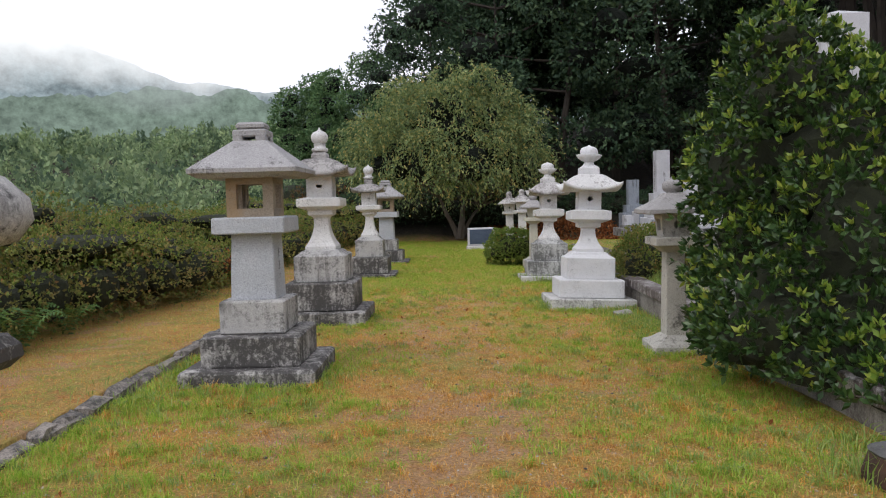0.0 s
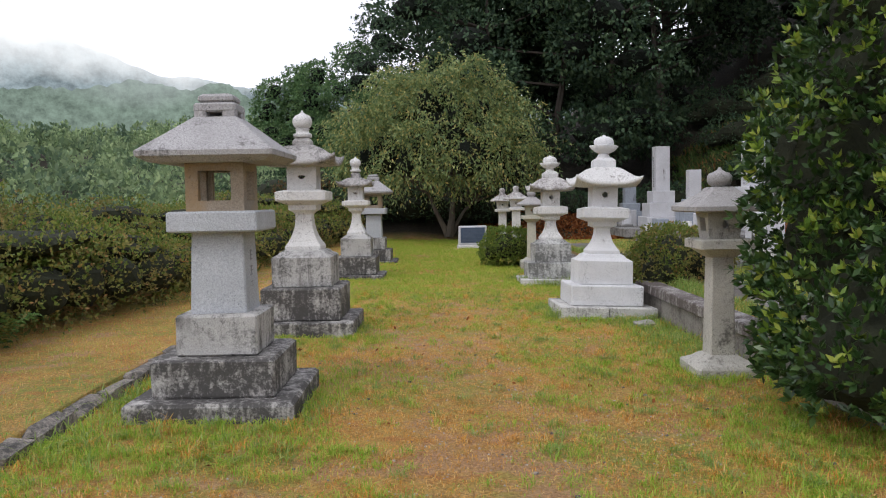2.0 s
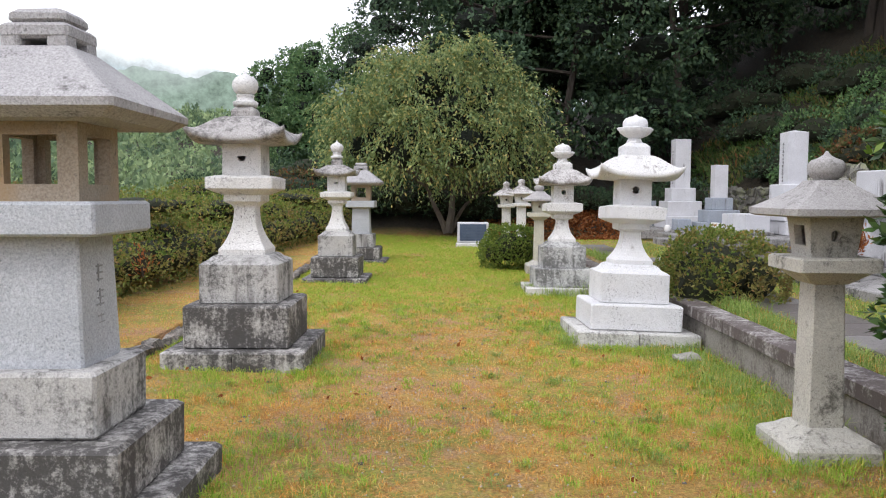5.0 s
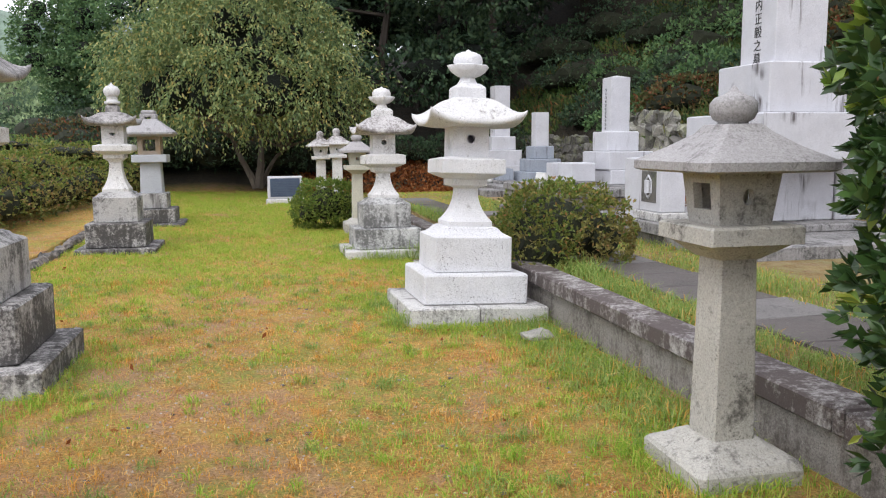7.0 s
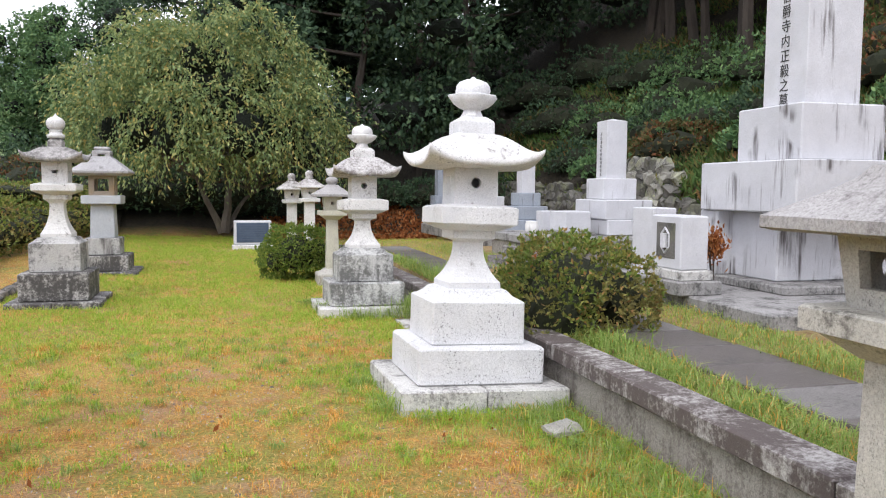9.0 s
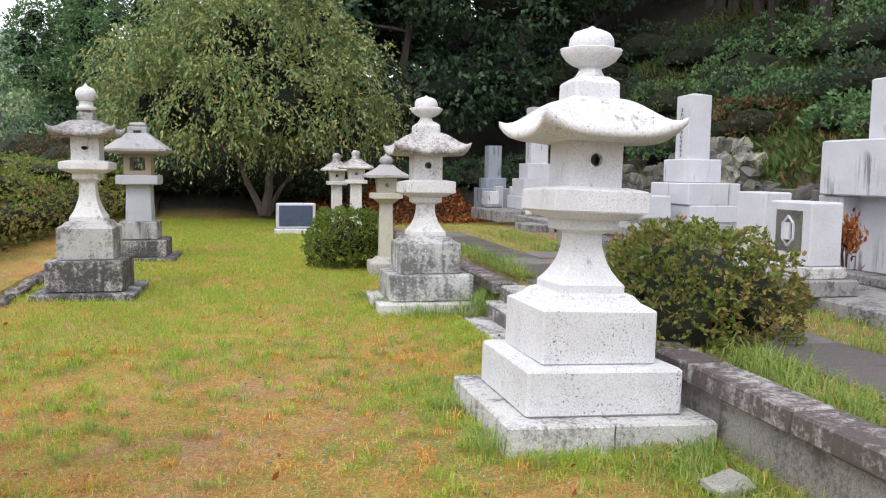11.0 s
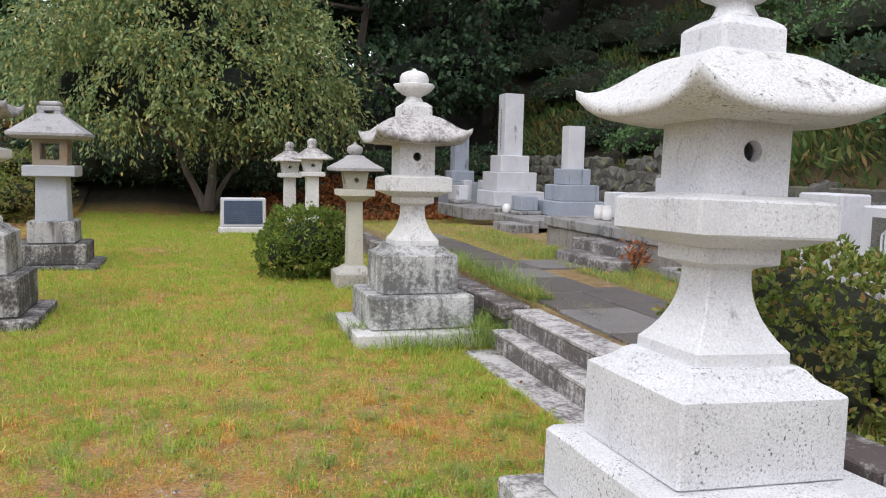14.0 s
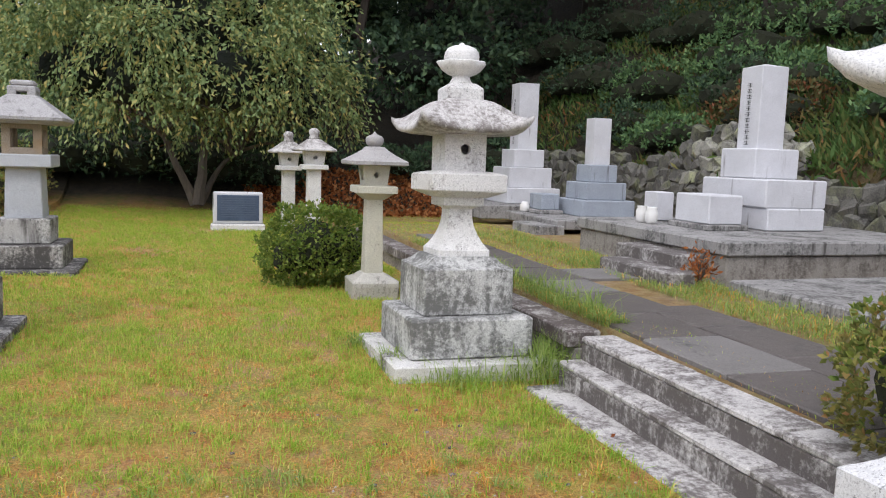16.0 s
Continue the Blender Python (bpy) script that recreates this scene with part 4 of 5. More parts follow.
dry_bouquet((5.60, 14.36, 0.1), "withered orange-brown flowers leaning on the incense box", 0.13, 420, 3, 0.38)
dry_bouquet((5.02, 18.0, 0.0), "heap of withered red-brown leaves by the steps", 0.16, 160, 4)
T2 = grave((0, 0, 0), "grey granite gravestone on a raised stone platform", [
    (0.2, 0.2, 1.436, 2.507, 7.15, 19.85), (0.33, 0.34, 1.061, 1.436, 7.15, 19.84), (0.45, 0.62, 0.716, 1.059, 7.13, 19.72), (0.42, 0.6, 0.445, 0.715, 7.13, 19.67),
    (1.57, 1.62, 0.297, 0.442, 6.85, 19.55), (1.53, 1.58, -0.183, 0.297, 6.85, 19.55), (0.17, 0.62, -0.192, 0.268, 5.13, 18.92), (0.18, 0.66, -0.197, 0.133, 4.79, 18.62)], (MONUMENT, MONUMENT, MONUMENT, MONUMENT, PLINTH, CONCRETE, STEP, STEP))
T3 = grave((0, 0, 0), "small blue-grey granite gravestone on stacked blocks", [
    (0.17, 0.16, 1.156, 1.984, 7.17, 24.15), (0.27, 0.27, 0.846, 1.156, 7.17, 24.15), (0.4, 0.4, 0.535, 0.846, 7.17, 24.15), (0.52, 0.52, 0.245, 0.535, 7.17, 24.15),
    (1.05, 1.1, 0.088, 0.243, 6.87, 24.00), (0.25, 0.5, -0.123, 0.159, 5.67, 23.30)], (MONUMENT, BLUE_GREY, BLUE_GREY, BLUE_GREY, PLINTH), 0.01)
T4 = grave((0, 0, 0), "tall pale granite gravestone with an engraved face", [
    (0.23, 0.23, 1.431, 2.872, 7.23, 27.67), (0.36, 0.36, 1.042, 1.431, 7.23, 27.67), (0.5, 0.5, 0.600, 1.042, 7.23, 27.67), (0.62, 0.62, 0.262, 0.599, 7.23, 27.60),
    (1.2, 1.2, -0.010, 0.260, 6.96, 27.50)], (MONUMENT, MONUMENT, MONUMENT, MONUMENT, PLINTH), 0.01)
T5 = grave((0, 0, 0), "slim blue-grey gravestone at the foot of the slope", [
    (0.2, 0.2, 1.033, 1.968, 6.85, 30.40), (0.32, 0.32, 0.736, 1.033, 6.85, 30.40), (0.45, 0.45, 0.098, 0.736, 6.85, 30.40)], (BLUE_GREY,), 0.01)
for x, y, hx, tall, top_ in ((6.70, 29.3, 0.11, 0.72, 0.0), (7.15, 29.3, 0.11, 0.72, 0.0), (6.35, 29.2, 0.13, 0.40, 0.02)):
    small = thing("stone_post", (x, y, terrace(y) + 0.02), "small pale granite post among the graves", "stone post", "small posts by the graves")
    part("shaft", block(hx, hx, 0.0, tall, edge=0.012), MONUMENT, small)
    part("foot", block(hx + 0.05, hx + 0.05, -0.08, 0.06, edge=0.012), PLINTH, small)
lettering(first, 0.193, 0.0, 1.02, 0.68, 3, 0.04, GREY_INK)
lettering(T2, 6.948, 19.87, 2.27, 1.47, 11, 0.05)
lettering(T4, 6.998, 27.7, 2.54, 1.54, 12, 0.05)

# ---- rubble wall below the wood ----
rubble = thing("rubble_wall", (0, 0, 0), "dry wall of irregular dark and pale field stones", "wall", kind="structure")
rnd = random.Random(11)
z = -0.2
while z < 1.9:
    hgt = rnd.uniform(0.24, 0.32)
    y = 17.5 + rnd.uniform(0, 0.3)
    while y < 33:
        pale = 21.7 < y < 25.0
        l = rnd.uniform(0.24, 0.46)
        limit = (1.72 if 21.9 < y < 25.3 else (1.12 if y > 25 else 0.78)) + rnd.uniform(-0.12, 0.12)
        if z + hgt * 0.6 < limit:
            e = rnd.uniform(-0.06, 0.06)
            up = 0.0155 * (y - 12)
            bm = loft(bmesh.new(), [(0.10, l * 0.34, z - 0.02), (0.15, l * 0.47, z + hgt * 0.3 + e), (0.15, l * 0.49, z + hgt * 0.75 - e), (0.10, l * 0.36, z + hgt + 0.02)], 9.72 + max(z, 0) * 0.22 + rnd.uniform(-0.05, 0.03), y + l / 2, l * 0.10, 0.045, int(y * 100 + z * 7))
            bmesh.ops.rotate(bm, verts=bm.verts, cent=(9.72, y + l / 2, z + hgt / 2), matrix=Matrix.Rotation(rnd.uniform(-0.7, 0.7), 3, "X"))
            bmesh.ops.translate(bm, verts=bm.verts, vec=(0, 0, up))
            part("field_stone", bm, RUBBLE_PALE if pale and z > 0.5 and rnd.random() < 0.7 else RUBBLE, rubble)
        y += l
    z += hgt
part("backing", slab_between(9.74, 10.2, 10.0, 36.0, -0.4, 0.95, edge=0.02), RUBBLE, rubble)

offering_box((6.22, 19.55, 0.437), "grey granite incense box with a round crest", 0.24, 0.34, 0.42, MONUMENT, False)
for y in (20.05, 20.28):
    vase = part("flower_vase", lathe(bmesh.new(), [(0.05, 0.0), (0.075, 0.03), (0.08, 0.14), (0.06, 0.19), (0.07, 0.21), (0.05, 0.21)], 18), CERAMIC, None, "white glazed flower vase on the grave platform", True)
    vase.matrix_basis = pose(5.75, y, 0.446)
    tagged(vase, category="vase", group="flower vases")
side = part("stone_pillar", block(0.13, 0.16, 0.0, 0.38, edge=0.012), MONUMENT, None)
side.matrix_basis = pose(6.2, 20.6, 0.453)
tagged(side, "short granite pillar on the grave platform", "pillar")
offering_box((6.35, 24.55, 0.245), "blue-grey granite incense box before a gravestone", 0.18, 0.26, 0.36, BLUE_GREY, False)
offering_box((6.2, 28.3, 0.273), "pale granite incense box before a tall gravestone", 0.16, 0.2, 0.42, MONUMENT, False)
jar = part("flower_vase", lathe(bmesh.new(), [(0.05, 0.0), (0.085, 0.04), (0.09, 0.12), (0.06, 0.17), (0.05, 0.19)], 18), CERAMIC, None, "white glazed jar before a small gravestone", True)
jar.matrix_basis = pose(6.05, 24.75, 0.248)
tagged(jar, category="vase", group="flower vases")

# lantern with a boulder-like roof at the start of the row
t = thing("stone_lantern", (-1.6, 3.0, lawn(3.0)), "old lantern with a thick rounded mossy stone roof", "stone lantern", "stone lanterns along the lawn")
part("base_slab", block(0.30, 0.30, -0.1, 0.18, edge=0.02, wob=0.006), CRUSTED, t)
part("shaft", lathe(bmesh.new(), [(0.22, 0.18), (0.17, 0.3), (0.15, 0.6), (0.16, 0.85), (0.18, 0.95)], 14, 0.03, 5), CRUSTED, t, "", True)
part("platform", block(0.3, 0.3, 0.95, 1.06, edge=0.03, wob=0.006), CRUSTED, t)
part("fire_box", fire_box(0.17, 0.18, 1.06, 1.36, {k: ("square", 0.08, 0.08, 1.21) for k in "senw"}), HALF_CRUSTED, t)
part("roof", lathe(bmesh.new(), [(0.30, 1.36), (0.41, 1.39), (0.46, 1.46), (0.45, 1.53), (0.38, 1.60), (0.24, 1.66), (0.1, 1.69)], 24, 0.03, 5), HALF_CRUSTED, t, "thick rounded natural stone roof", True)
part("finial", lathe(bmesh.new(), [(0.08, 1.68), (0.1, 1.74), (0.07, 1.82), (0.01, 1.86)], 14), HALF_CRUSTED, t, "", True)


# ---- bushes ----
def bush(name, lobes, count, label, category, leaf_m, tip_m=None, leaf=0.045, width=0.5, tips=0.2, floor=0.0, group="", depth=0.14, whorl=4, spread=0.7, seed=1, rough=0.16, core=0.62):
    """A leafy shrub: solid core painted shade-dark, stems and whorls of leaves all over its lobes. Lobes in world
    metres.
    """
    rng = np.random.default_rng(seed)
    x, y = float(np.mean([l[0] for l in lobes])), float(np.mean([l[1] for l in lobes]))
    z = min(height(x, y), min(l[2] for l in lobes))
    t = thing(name, (x, y, z), label, category, group)
    loc = [(a - x, b - y, c - z, d, e, f) for a, b, c, d, e, f in lobes]
    tagged(part("inner_growth", heart(loc, core, floor), BUSH_SHADE, t), kind="stuff")
    p, nrm = shell(rng, loc, count, depth, floor + 0.03, rough)
    aim = unit(nrm + np.array([0, 0, 0.55]))
    pp, aa = np.repeat(p, whorl, 0), np.repeat(aim, whorl, 0)
    bright = np.repeat((rng.random(len(p)) < tips * np.clip(0.35 + nrm[:, 2], 0.15, 1.3)), whorl)
    pp = pp + np.where(bright[:, None], np.repeat(nrm, whorl, 0) * leaf * 0.6, 0)
    v, f = leaf_mesh(rng, pp, aa, leaf, width, spread)
    mats = [leaf_m, tip_m or leaf_m]
    mesh_of("leaves", v, f, mats, bright.astype(int), t)
    bm = bmesh.new()
    rs = random.Random(seed)
    for k in range(7):
        l = rs.choice(loc)
        tube(bm, [(l[0] * 0.5, l[1] * 0.5, -0.05), (l[0] * 0.8 + rs.uniform(-0.1, 0.1), l[1] * 0.8 + rs.uniform(-0.1, 0.1), l[2] * 0.5), (l[0], l[1], l[2])], (0.02, 0.016, 0.006), 5)
    tagged(part("stems", bm, BARK, t), kind="stuff")
    return t


rnd = random.Random(21)
# long azalea hedge beyond the raised strip
FOOT = ((0, -4.9), (6, -4.4), (9, -4.15), (13, -3.6), (17, -3.65), (20, -3.5), (23, -3.3), (27, -2.8), (40, -2.8))


def hedge_foot(y):
    for (a, xa), (b, xb) in zip(FOOT, FOOT[1:]):
        if y <= b:
            return xa + (xb - xa) * max(y - a, 0) / (b - a)
    return FOOT[-1][1]


y = 4.6
i = 0
while y < 29.5:
    lobes = []
    crest = rnd.uniform(1.05, 1.5)
    for k in range(15):
        yy = y + rnd.uniform(-0.3, 1.9)
        xx = hedge_foot(yy) - rnd.uniform(0.75, 3.6)
        r = rnd.uniform(0.38, 0.9)
        lobes.append((xx, yy, height(xx, yy) + rnd.uniform(0.35, crest), r * rnd.uniform(0.9, 1.5), r * rnd.uniform(0.9, 1.4), r * rnd.uniform(0.2, 0.36)))
    for k in range(2):
        yy = y + 0.5 + k * 0.9
        lobes.append((hedge_foot(yy) - 0.5 + rnd.uniform(-0.1, 0.1), yy, height(-4.0, yy) + 0.45, 0.52, 0.62, 0.46))
    near = y < 16
    bush("azalea_bush", lobes, 9500 if near else 5000, "sprawling azalea bush with olive and reddish small leaves", "bush", AZALEA, AZALEA_GREEN, leaf=0.048 if near else 0.062, tips=0.28, group="azalea hedge", depth=0.34, rough=0.32, seed=30 + i)
    y += 1.75
    i += 1
bush("azalea_bush", [(3.45, 13.35, 0.321, 0.62, 0.62, 0.5), (3.15, 13.1, 0.137, 0.45, 0.42, 0.42), (3.85, 13.3, 0.240, 0.42, 0.45, 0.42), (3.4, 13.6, 0.445, 0.4, 0.4, 0.36), (3.32, 13.85, 0.249, 0.46, 0.45, 0.4)], 7500, "round azalea bush with small olive-brown leaves by the wall", "bush", AZALEA, AZALEA_GREEN, leaf=0.045, tips=0.14, seed=60)
bush("azalea_bush", [(1.55, 20.6, 0.12, 0.54, 0.52, 0.48), (1.28, 20.5, 0.0, 0.36, 0.38, 0.34), (1.9, 20.6, 0.08, 0.36, 0.38, 0.42)], 4500, "round clipped azalea bush with fresh green leaves", "bush", AZALEA_GREEN, AZALEA_GREEN, leaf=0.05, tips=0.3, seed=61)

big_lobes = [(2.5, 7.05, -0.02, 0.42, 0.5, 0.4), (2.72, 6.2, -0.02, 0.42, 0.45, 0.38), (2.95, 5.45, -0.1, 0.4, 0.4, 0.32), (3.08, 8.15, 1.4, 0.36, 0.42, 0.5), (3.1, 8.0, 0.9, 0.36, 0.42, 0.42), (2.75, 6.55, -0.05, 0.5, 0.55, 0.42), (3.0, 5.75, -0.08, 0.5, 0.5, 0.38), (2.6, 7.2, -0.05, 0.4, 0.45, 0.4), (2.95, 7.1, 0.424, 0.85, 0.85, 0.75), (2.62, 6.65, 0.217, 0.62, 0.62, 0.55), (2.85, 7.5, 0.880, 0.7, 0.65, 0.7), (2.78, 7.6, 1.482, 0.66, 0.6, 0.62), (3, 7.5, 2.080, 0.62, 0.6, 0.6), (3.5, 6.7, 0.818, 0.9, 0.9, 0.95), (3.55, 7.3, 1.777, 0.66, 0.6, 0.6), (4.1, 7.1, 1.674, 0.75, 0.7, 0.75), (4.4, 6.6, 0.816, 0.8, 0.8, 0.9), (3.1, 6.3, 0.212, 0.65, 0.6, 0.5), (3.4, 7.2, 1.426, 0.8, 0.8, 0.8), (2.95, 7.5, 2.530, 0.4, 0.35, 0.34), (3.3, 7.5, 2.180, 0.5, 0.5, 0.45), (3.25, 5.95, 0.026, 0.6, 0.5, 0.48), (3.95, 5.95, 0.306, 0.8, 0.7, 0.65)]
bush("evergreen_shrub", [(a + (0.13 if a < 3.2 else 0.03), b, c, d, e, f) for a, b, c, d, e, f in big_lobes], 18500, "tall dense evergreen shrub with glossy leaves and yellow-green tips", "shrub", GLOSSY, TIPS, leaf=0.078, width=0.42, tips=0.25, whorl=6, spread=0.62, depth=0.26, seed=70, core=0.66)

# ---- stump, stones, litter ----
stump = thing("tree_stump", (2.5, 4.55, height(2.5, 4.55)), "low rotten reddish tree stump with a grey top", "stump")
part("trunk", lathe(bmesh.new(), [(0.21, -0.1), (0.20, 0.04), (0.175, 0.12), (0.165, 0.155)], 18, 0.06, 5), STUMP_WOOD, stump, "", True)
part("cut_top", lathe(bmesh.new(), [(0.168, 0.15), (0.175, 0.162), (0.16, 0.176), (0.02, 0.178)], 18, 0.06, 5), STUMP_TOP, stump)
flat = part("flat_stone", block(0.125, 0.08, -0.04, 0.022, edge=0.022, wob=0.016), RUBBLE_PALE, None)
flat.matrix_basis = pose(2.475, 11.35, lawn(11.35), 0, 0, 15)
tagged(flat, "flat grey stone lying in the grass", "stone")

# ---- cherry tree ----
def limb(bm, start, way, length, radius, rs, n=6, sag=0.0, bend=0.25):
    pts, radii = [Vector(start)], [radius]
    d = Vector(way).normalized()
    for k in range(n):
        d = (d + Vector((rs.uniform(-bend, bend), rs.uniform(-bend, bend), rs.uniform(-bend, bend) - sag))).normalized()
        pts.append(pts[-1] + d * length / n)
        radii.append(radius * (1 - 0.85 * (k + 1) / n))
    tube(bm, pts, radii, 6)
    return pts


rs = random.Random(5)
rng = np.random.default_rng(5)
cherry = thing("cherry_tree", (-0.1, 30.4, 0.03), "broad weeping cherry tree with grey-green hanging leaves", "tree")
bm = bmesh.new()
for start, way, l, r in (((0.42, 0, -0.1), (0.06, 0, 1), 2.7, 0.15), ((0.36, 0.05, -0.1), (-0.62, -0.1, 1), 2.7, 0.12), ((0.48, 0.2, -0.1), (0.4, 0.3, 1), 2.4, 0.09)):
    stem = limb(bm, start, way, l, r, rs, 8, bend=0.2)
    for q in stem[5:]:
        for k in range(6):
            a = rs.uniform(0, 6.28)
            limb(bm, q, (math.cos(a), math.sin(a), rs.uniform(0.6, 1.5)), rs.uniform(1.4, 2.7), 0.05, rs, 6, 0.06)
rc = random.Random(15)
part("trunk", bm, BARK_PALE, cherry, "forked leaning grey trunk")
crown = [(0.1, -0.9, 3.6, 2.4, 1.8, 1.9), (-1.7, -0.9, 2.8, 1.5, 1.4, 1.5), (2.0, -0.9, 2.9, 1.5, 1.4, 1.5), (0.0, -1.2, 4.7, 1.4, 1.2, 1.2), (-0.8, -1.7, 2.6, 1.2, 1.1, 1.2), (1.0, -1.8, 2.6, 1.2, 1.1, 1.3), (2.7, -0.9, 2.2, 0.8, 0.8, 0.9), (-2.4, -0.7, 2.7, 0.8, 0.8, 0.9), (-1.1, -0.9, 4.3, 1.0, 0.9, 0.9), (1.4, -0.8, 4.3, 1.1, 0.9, 0.9)]
core = list(crown)
for k in range(30):
    a, e = rc.uniform(0, 6.28), rc.uniform(-0.35, 1.25)
    r = rc.uniform(0.35, 0.75)
    reach = rc.uniform(0.86, 1.12)
    crown.append((0.15 + 2.95 * reach * math.cos(a) * math.cos(e) ** 0.7, -0.9 + 2.0 * math.sin(a) * math.cos(e) ** 0.7, 3.2 + 2.4 * reach * math.sin(e), r, r, r * 0.7))
# dark core painted as shade shows through gaps in the sprays
tagged(part("inner_growth", heart(core, 0.48), CROWN_SHADE, cherry), kind="stuff")
p, nrm = shell(rng, crown, 11000, 0.5, 1.95, 0.42)
open_ = np.array([noise.noise((float(a) * 1.5, float(b) * 1.5, float(c) * 2.2)) for a, b, c in p])
p, nrm = p[open_ > -0.16], nrm[open_ > -0.16]
away = unit(nrm + rng.normal(0, 0.45, nrm.shape) + np.array([0, 0, 0.1]))
long_ = rng.uniform(0.45, 1.0, (len(p), 1))
drops, aims = [], []
for k in range(13):
    s = k / 12.0
    drops.append(p + away * long_ * (s - 0.32 * s * s) + np.array([0, 0, -0.62]) * long_ * s * s + rng.normal(0, 0.028, p.shape))
    aims.append(away * 0.6 + np.array([0, 0, -0.75]))
v, f = leaf_mesh(rng, np.concatenate(drops), np.concatenate(aims), 0.125, 0.42, 0.45)
mesh_of("crown", v, f, [CHERRY], None, cherry, "drooping sprays of small leaves")


# ---- wood behind ----
def wood_tree(seed, tall, wide, bare, leaf_m, count=7500, leaf=0.175):
    rs, rng = random.Random(seed), np.random.default_rng(seed)
    t = thing("forest_tree", (0, 0, 0), "tall dark broad-leaved tree in the wood", "tree", "wood behind the graves")
    bm = bmesh.new()
    stem = limb(bm, (0, 0, -0.3), (rs.uniform(-0.08, 0.08), rs.uniform(-0.08, 0.08), 1), tall * 0.85, 0.19, rs, 8, bend=0.07)
    lobes = []
    for k in range(11):
        a, zz = rs.uniform(0, 6.28), rs.uniform(bare, 0.98)
        rr = wide * (0.25 + 0.55 * math.sin(math.pi * min(max((zz - bare) / (1.02 - bare), 0.08), 0.95)))
        c = (math.cos(a) * rr, math.sin(a) * rr, tall * zz)
        lobes.append((*c, wide * rs.uniform(0.32, 0.5), wide * rs.uniform(0.32, 0.5), wide * rs.uniform(0.22, 0.34)))
        q = min(stem, key=lambda s: abs(s.z - c[2] + 0.8))
        tube(bm, [q, (q + Vector(c)) / 2 + Vector((0, 0, -0.1)), c], (0.07, 0.045, 0.015), 5)
    part("trunk", bm, BARK, t)
    # black core fills the crown with painted shade
    tagged(part("inner_growth", heart(lobes, 0.46), CROWN_SHADE, t), kind="stuff")
    p, nrm = shell(rng, lobes, count, 0.3, None, 0.22)
    v, f = leaf_mesh(rng, np.repeat(p, 2, 0), np.repeat(unit(nrm + np.array([0, 0, -0.25])), 2, 0), leaf, 0.55, 0.75, droop=0.1)
    mesh_of("crown", v, f, [leaf_m], None, t)
    return t


kinds = [wood_tree(101, 10.5, 3.6, 0.10, FOREST), wood_tree(102, 12.0, 3.2, 0.36, FOREST), wood_tree(103, 9.0, 3.2, 0.08, FOREST_MID, 8000, 0.21), wood_tree(104, 11.0, 3.2, 0.46, FOREST)]
spots = [(-7.0, 41.5, 2, 0.6), (5.2, 41.5, 0, 1.35), (10.0, 42.5, 0, 1.45), (0.6, 42.0, 0, 1.2), (-0.6, 39.5, 0, 0.86), (-4.4, 39.5, 2, 0.66), (-6.6, 42.5, 2, 0.52), (-3.6, 35.5, 2, 0.5), (-2.3, 36.5, 0, 0.6), (1.6, 39.0, 0, 1.1), (1.8, 35.8, 0, 1.1), (4.6, 34.8, 0, 1.15), (7.4, 36.0, 0, 1.2), (3.0, 41.0, 0, 1.4), (10.0, 37.0, 0, 1.2), 
         (17.6, 37.0, 3, 1.2), (17.4, 35.9, 3, 1.15), (17.2, 34.6, 1, 1.2), (17.6, 33.6, 3, 1.2), (17.2, 32.2, 3, 1.1), (17.5, 30.6, 1, 1.2), (17.0, 28.6, 3, 1.15), (24.5, 42.0, 0, 1.6), (25.0, 37.5, 0, 1.6), (25.5, 33.0, 0, 1.6), (25.5, 28.0, 0, 1.6), (25.5, 22.5, 0, 1.6), (21.0, 46.5, 0, 1.6), (15.4, 27.4, 1, 1.1), (16.2, 24.8, 3, 1.1), (15.6, 21.6, 3, 1.05), (17.5, 19.6, 3, 1.1), (15.6, 17.0, 1, 1.1), (21.5, 29.5, 0, 1.4), (20.0, 23.5, 0, 1.3), (20.0, 16.5, 0, 1.3), (8.4, 46.0, 0, 1.75), (4.0, 45.5, 0, 1.75), (15.0, 40.0, 0, 1.4), (17.2, 23.0, 3, 1.0), (12.6, 44.5, 0, 1.7)]
used = set()
for i, (x, y, k, s) in enumerate(spots):
    m = pose(x, y, height(x, y), 0, 0, i * 67) @ Matrix.Diagonal((s, s, s, 1))
    if k not in used:
        used.add(k)
        kinds[k].matrix_basis = m
    else:
        o = kinds[k]
        keep = o.matrix_basis.copy()
        o.matrix_basis = Matrix.Identity(4)
        copy_thing(o, m)
        o.matrix_basis = keep

# weeds and low growth on the slope
rng = np.random.default_rng(9)
n = 21000
xs = 9.9 + rng.random(n) ** 1.2 * 12
ys = rng.uniform(9, 36, n)
dens = np.array([noise.noise((float(a) * 0.5, float(b) * 0.5, 3.0)) for a, b in zip(xs, ys)])
keep = dens > -0.25
xs, ys, dens = xs[keep], ys[keep], dens[keep]
pts = np.array([(a, b, height(float(a), float(b))) for a, b in zip(xs, ys)])
clump = np.repeat(pts, 3, 0) + rng.normal(0, 0.09, (len(pts) * 3, 3)) * np.array([1, 1, 0.4]) + np.array([0, 0, 0.08])
v, f = leaf_mesh(rng, clump, np.tile(np.array([[-0.25, 0, 0.9]]), (len(clump), 1)), 0.26, 0.22, 0.6)
weeds = mesh_of("slope_weeds", v, f, [HILL_WEEDS])
tagged(weeds, "weeds, grass and brambles covering the slope", "undergrowth", kind="stuff")
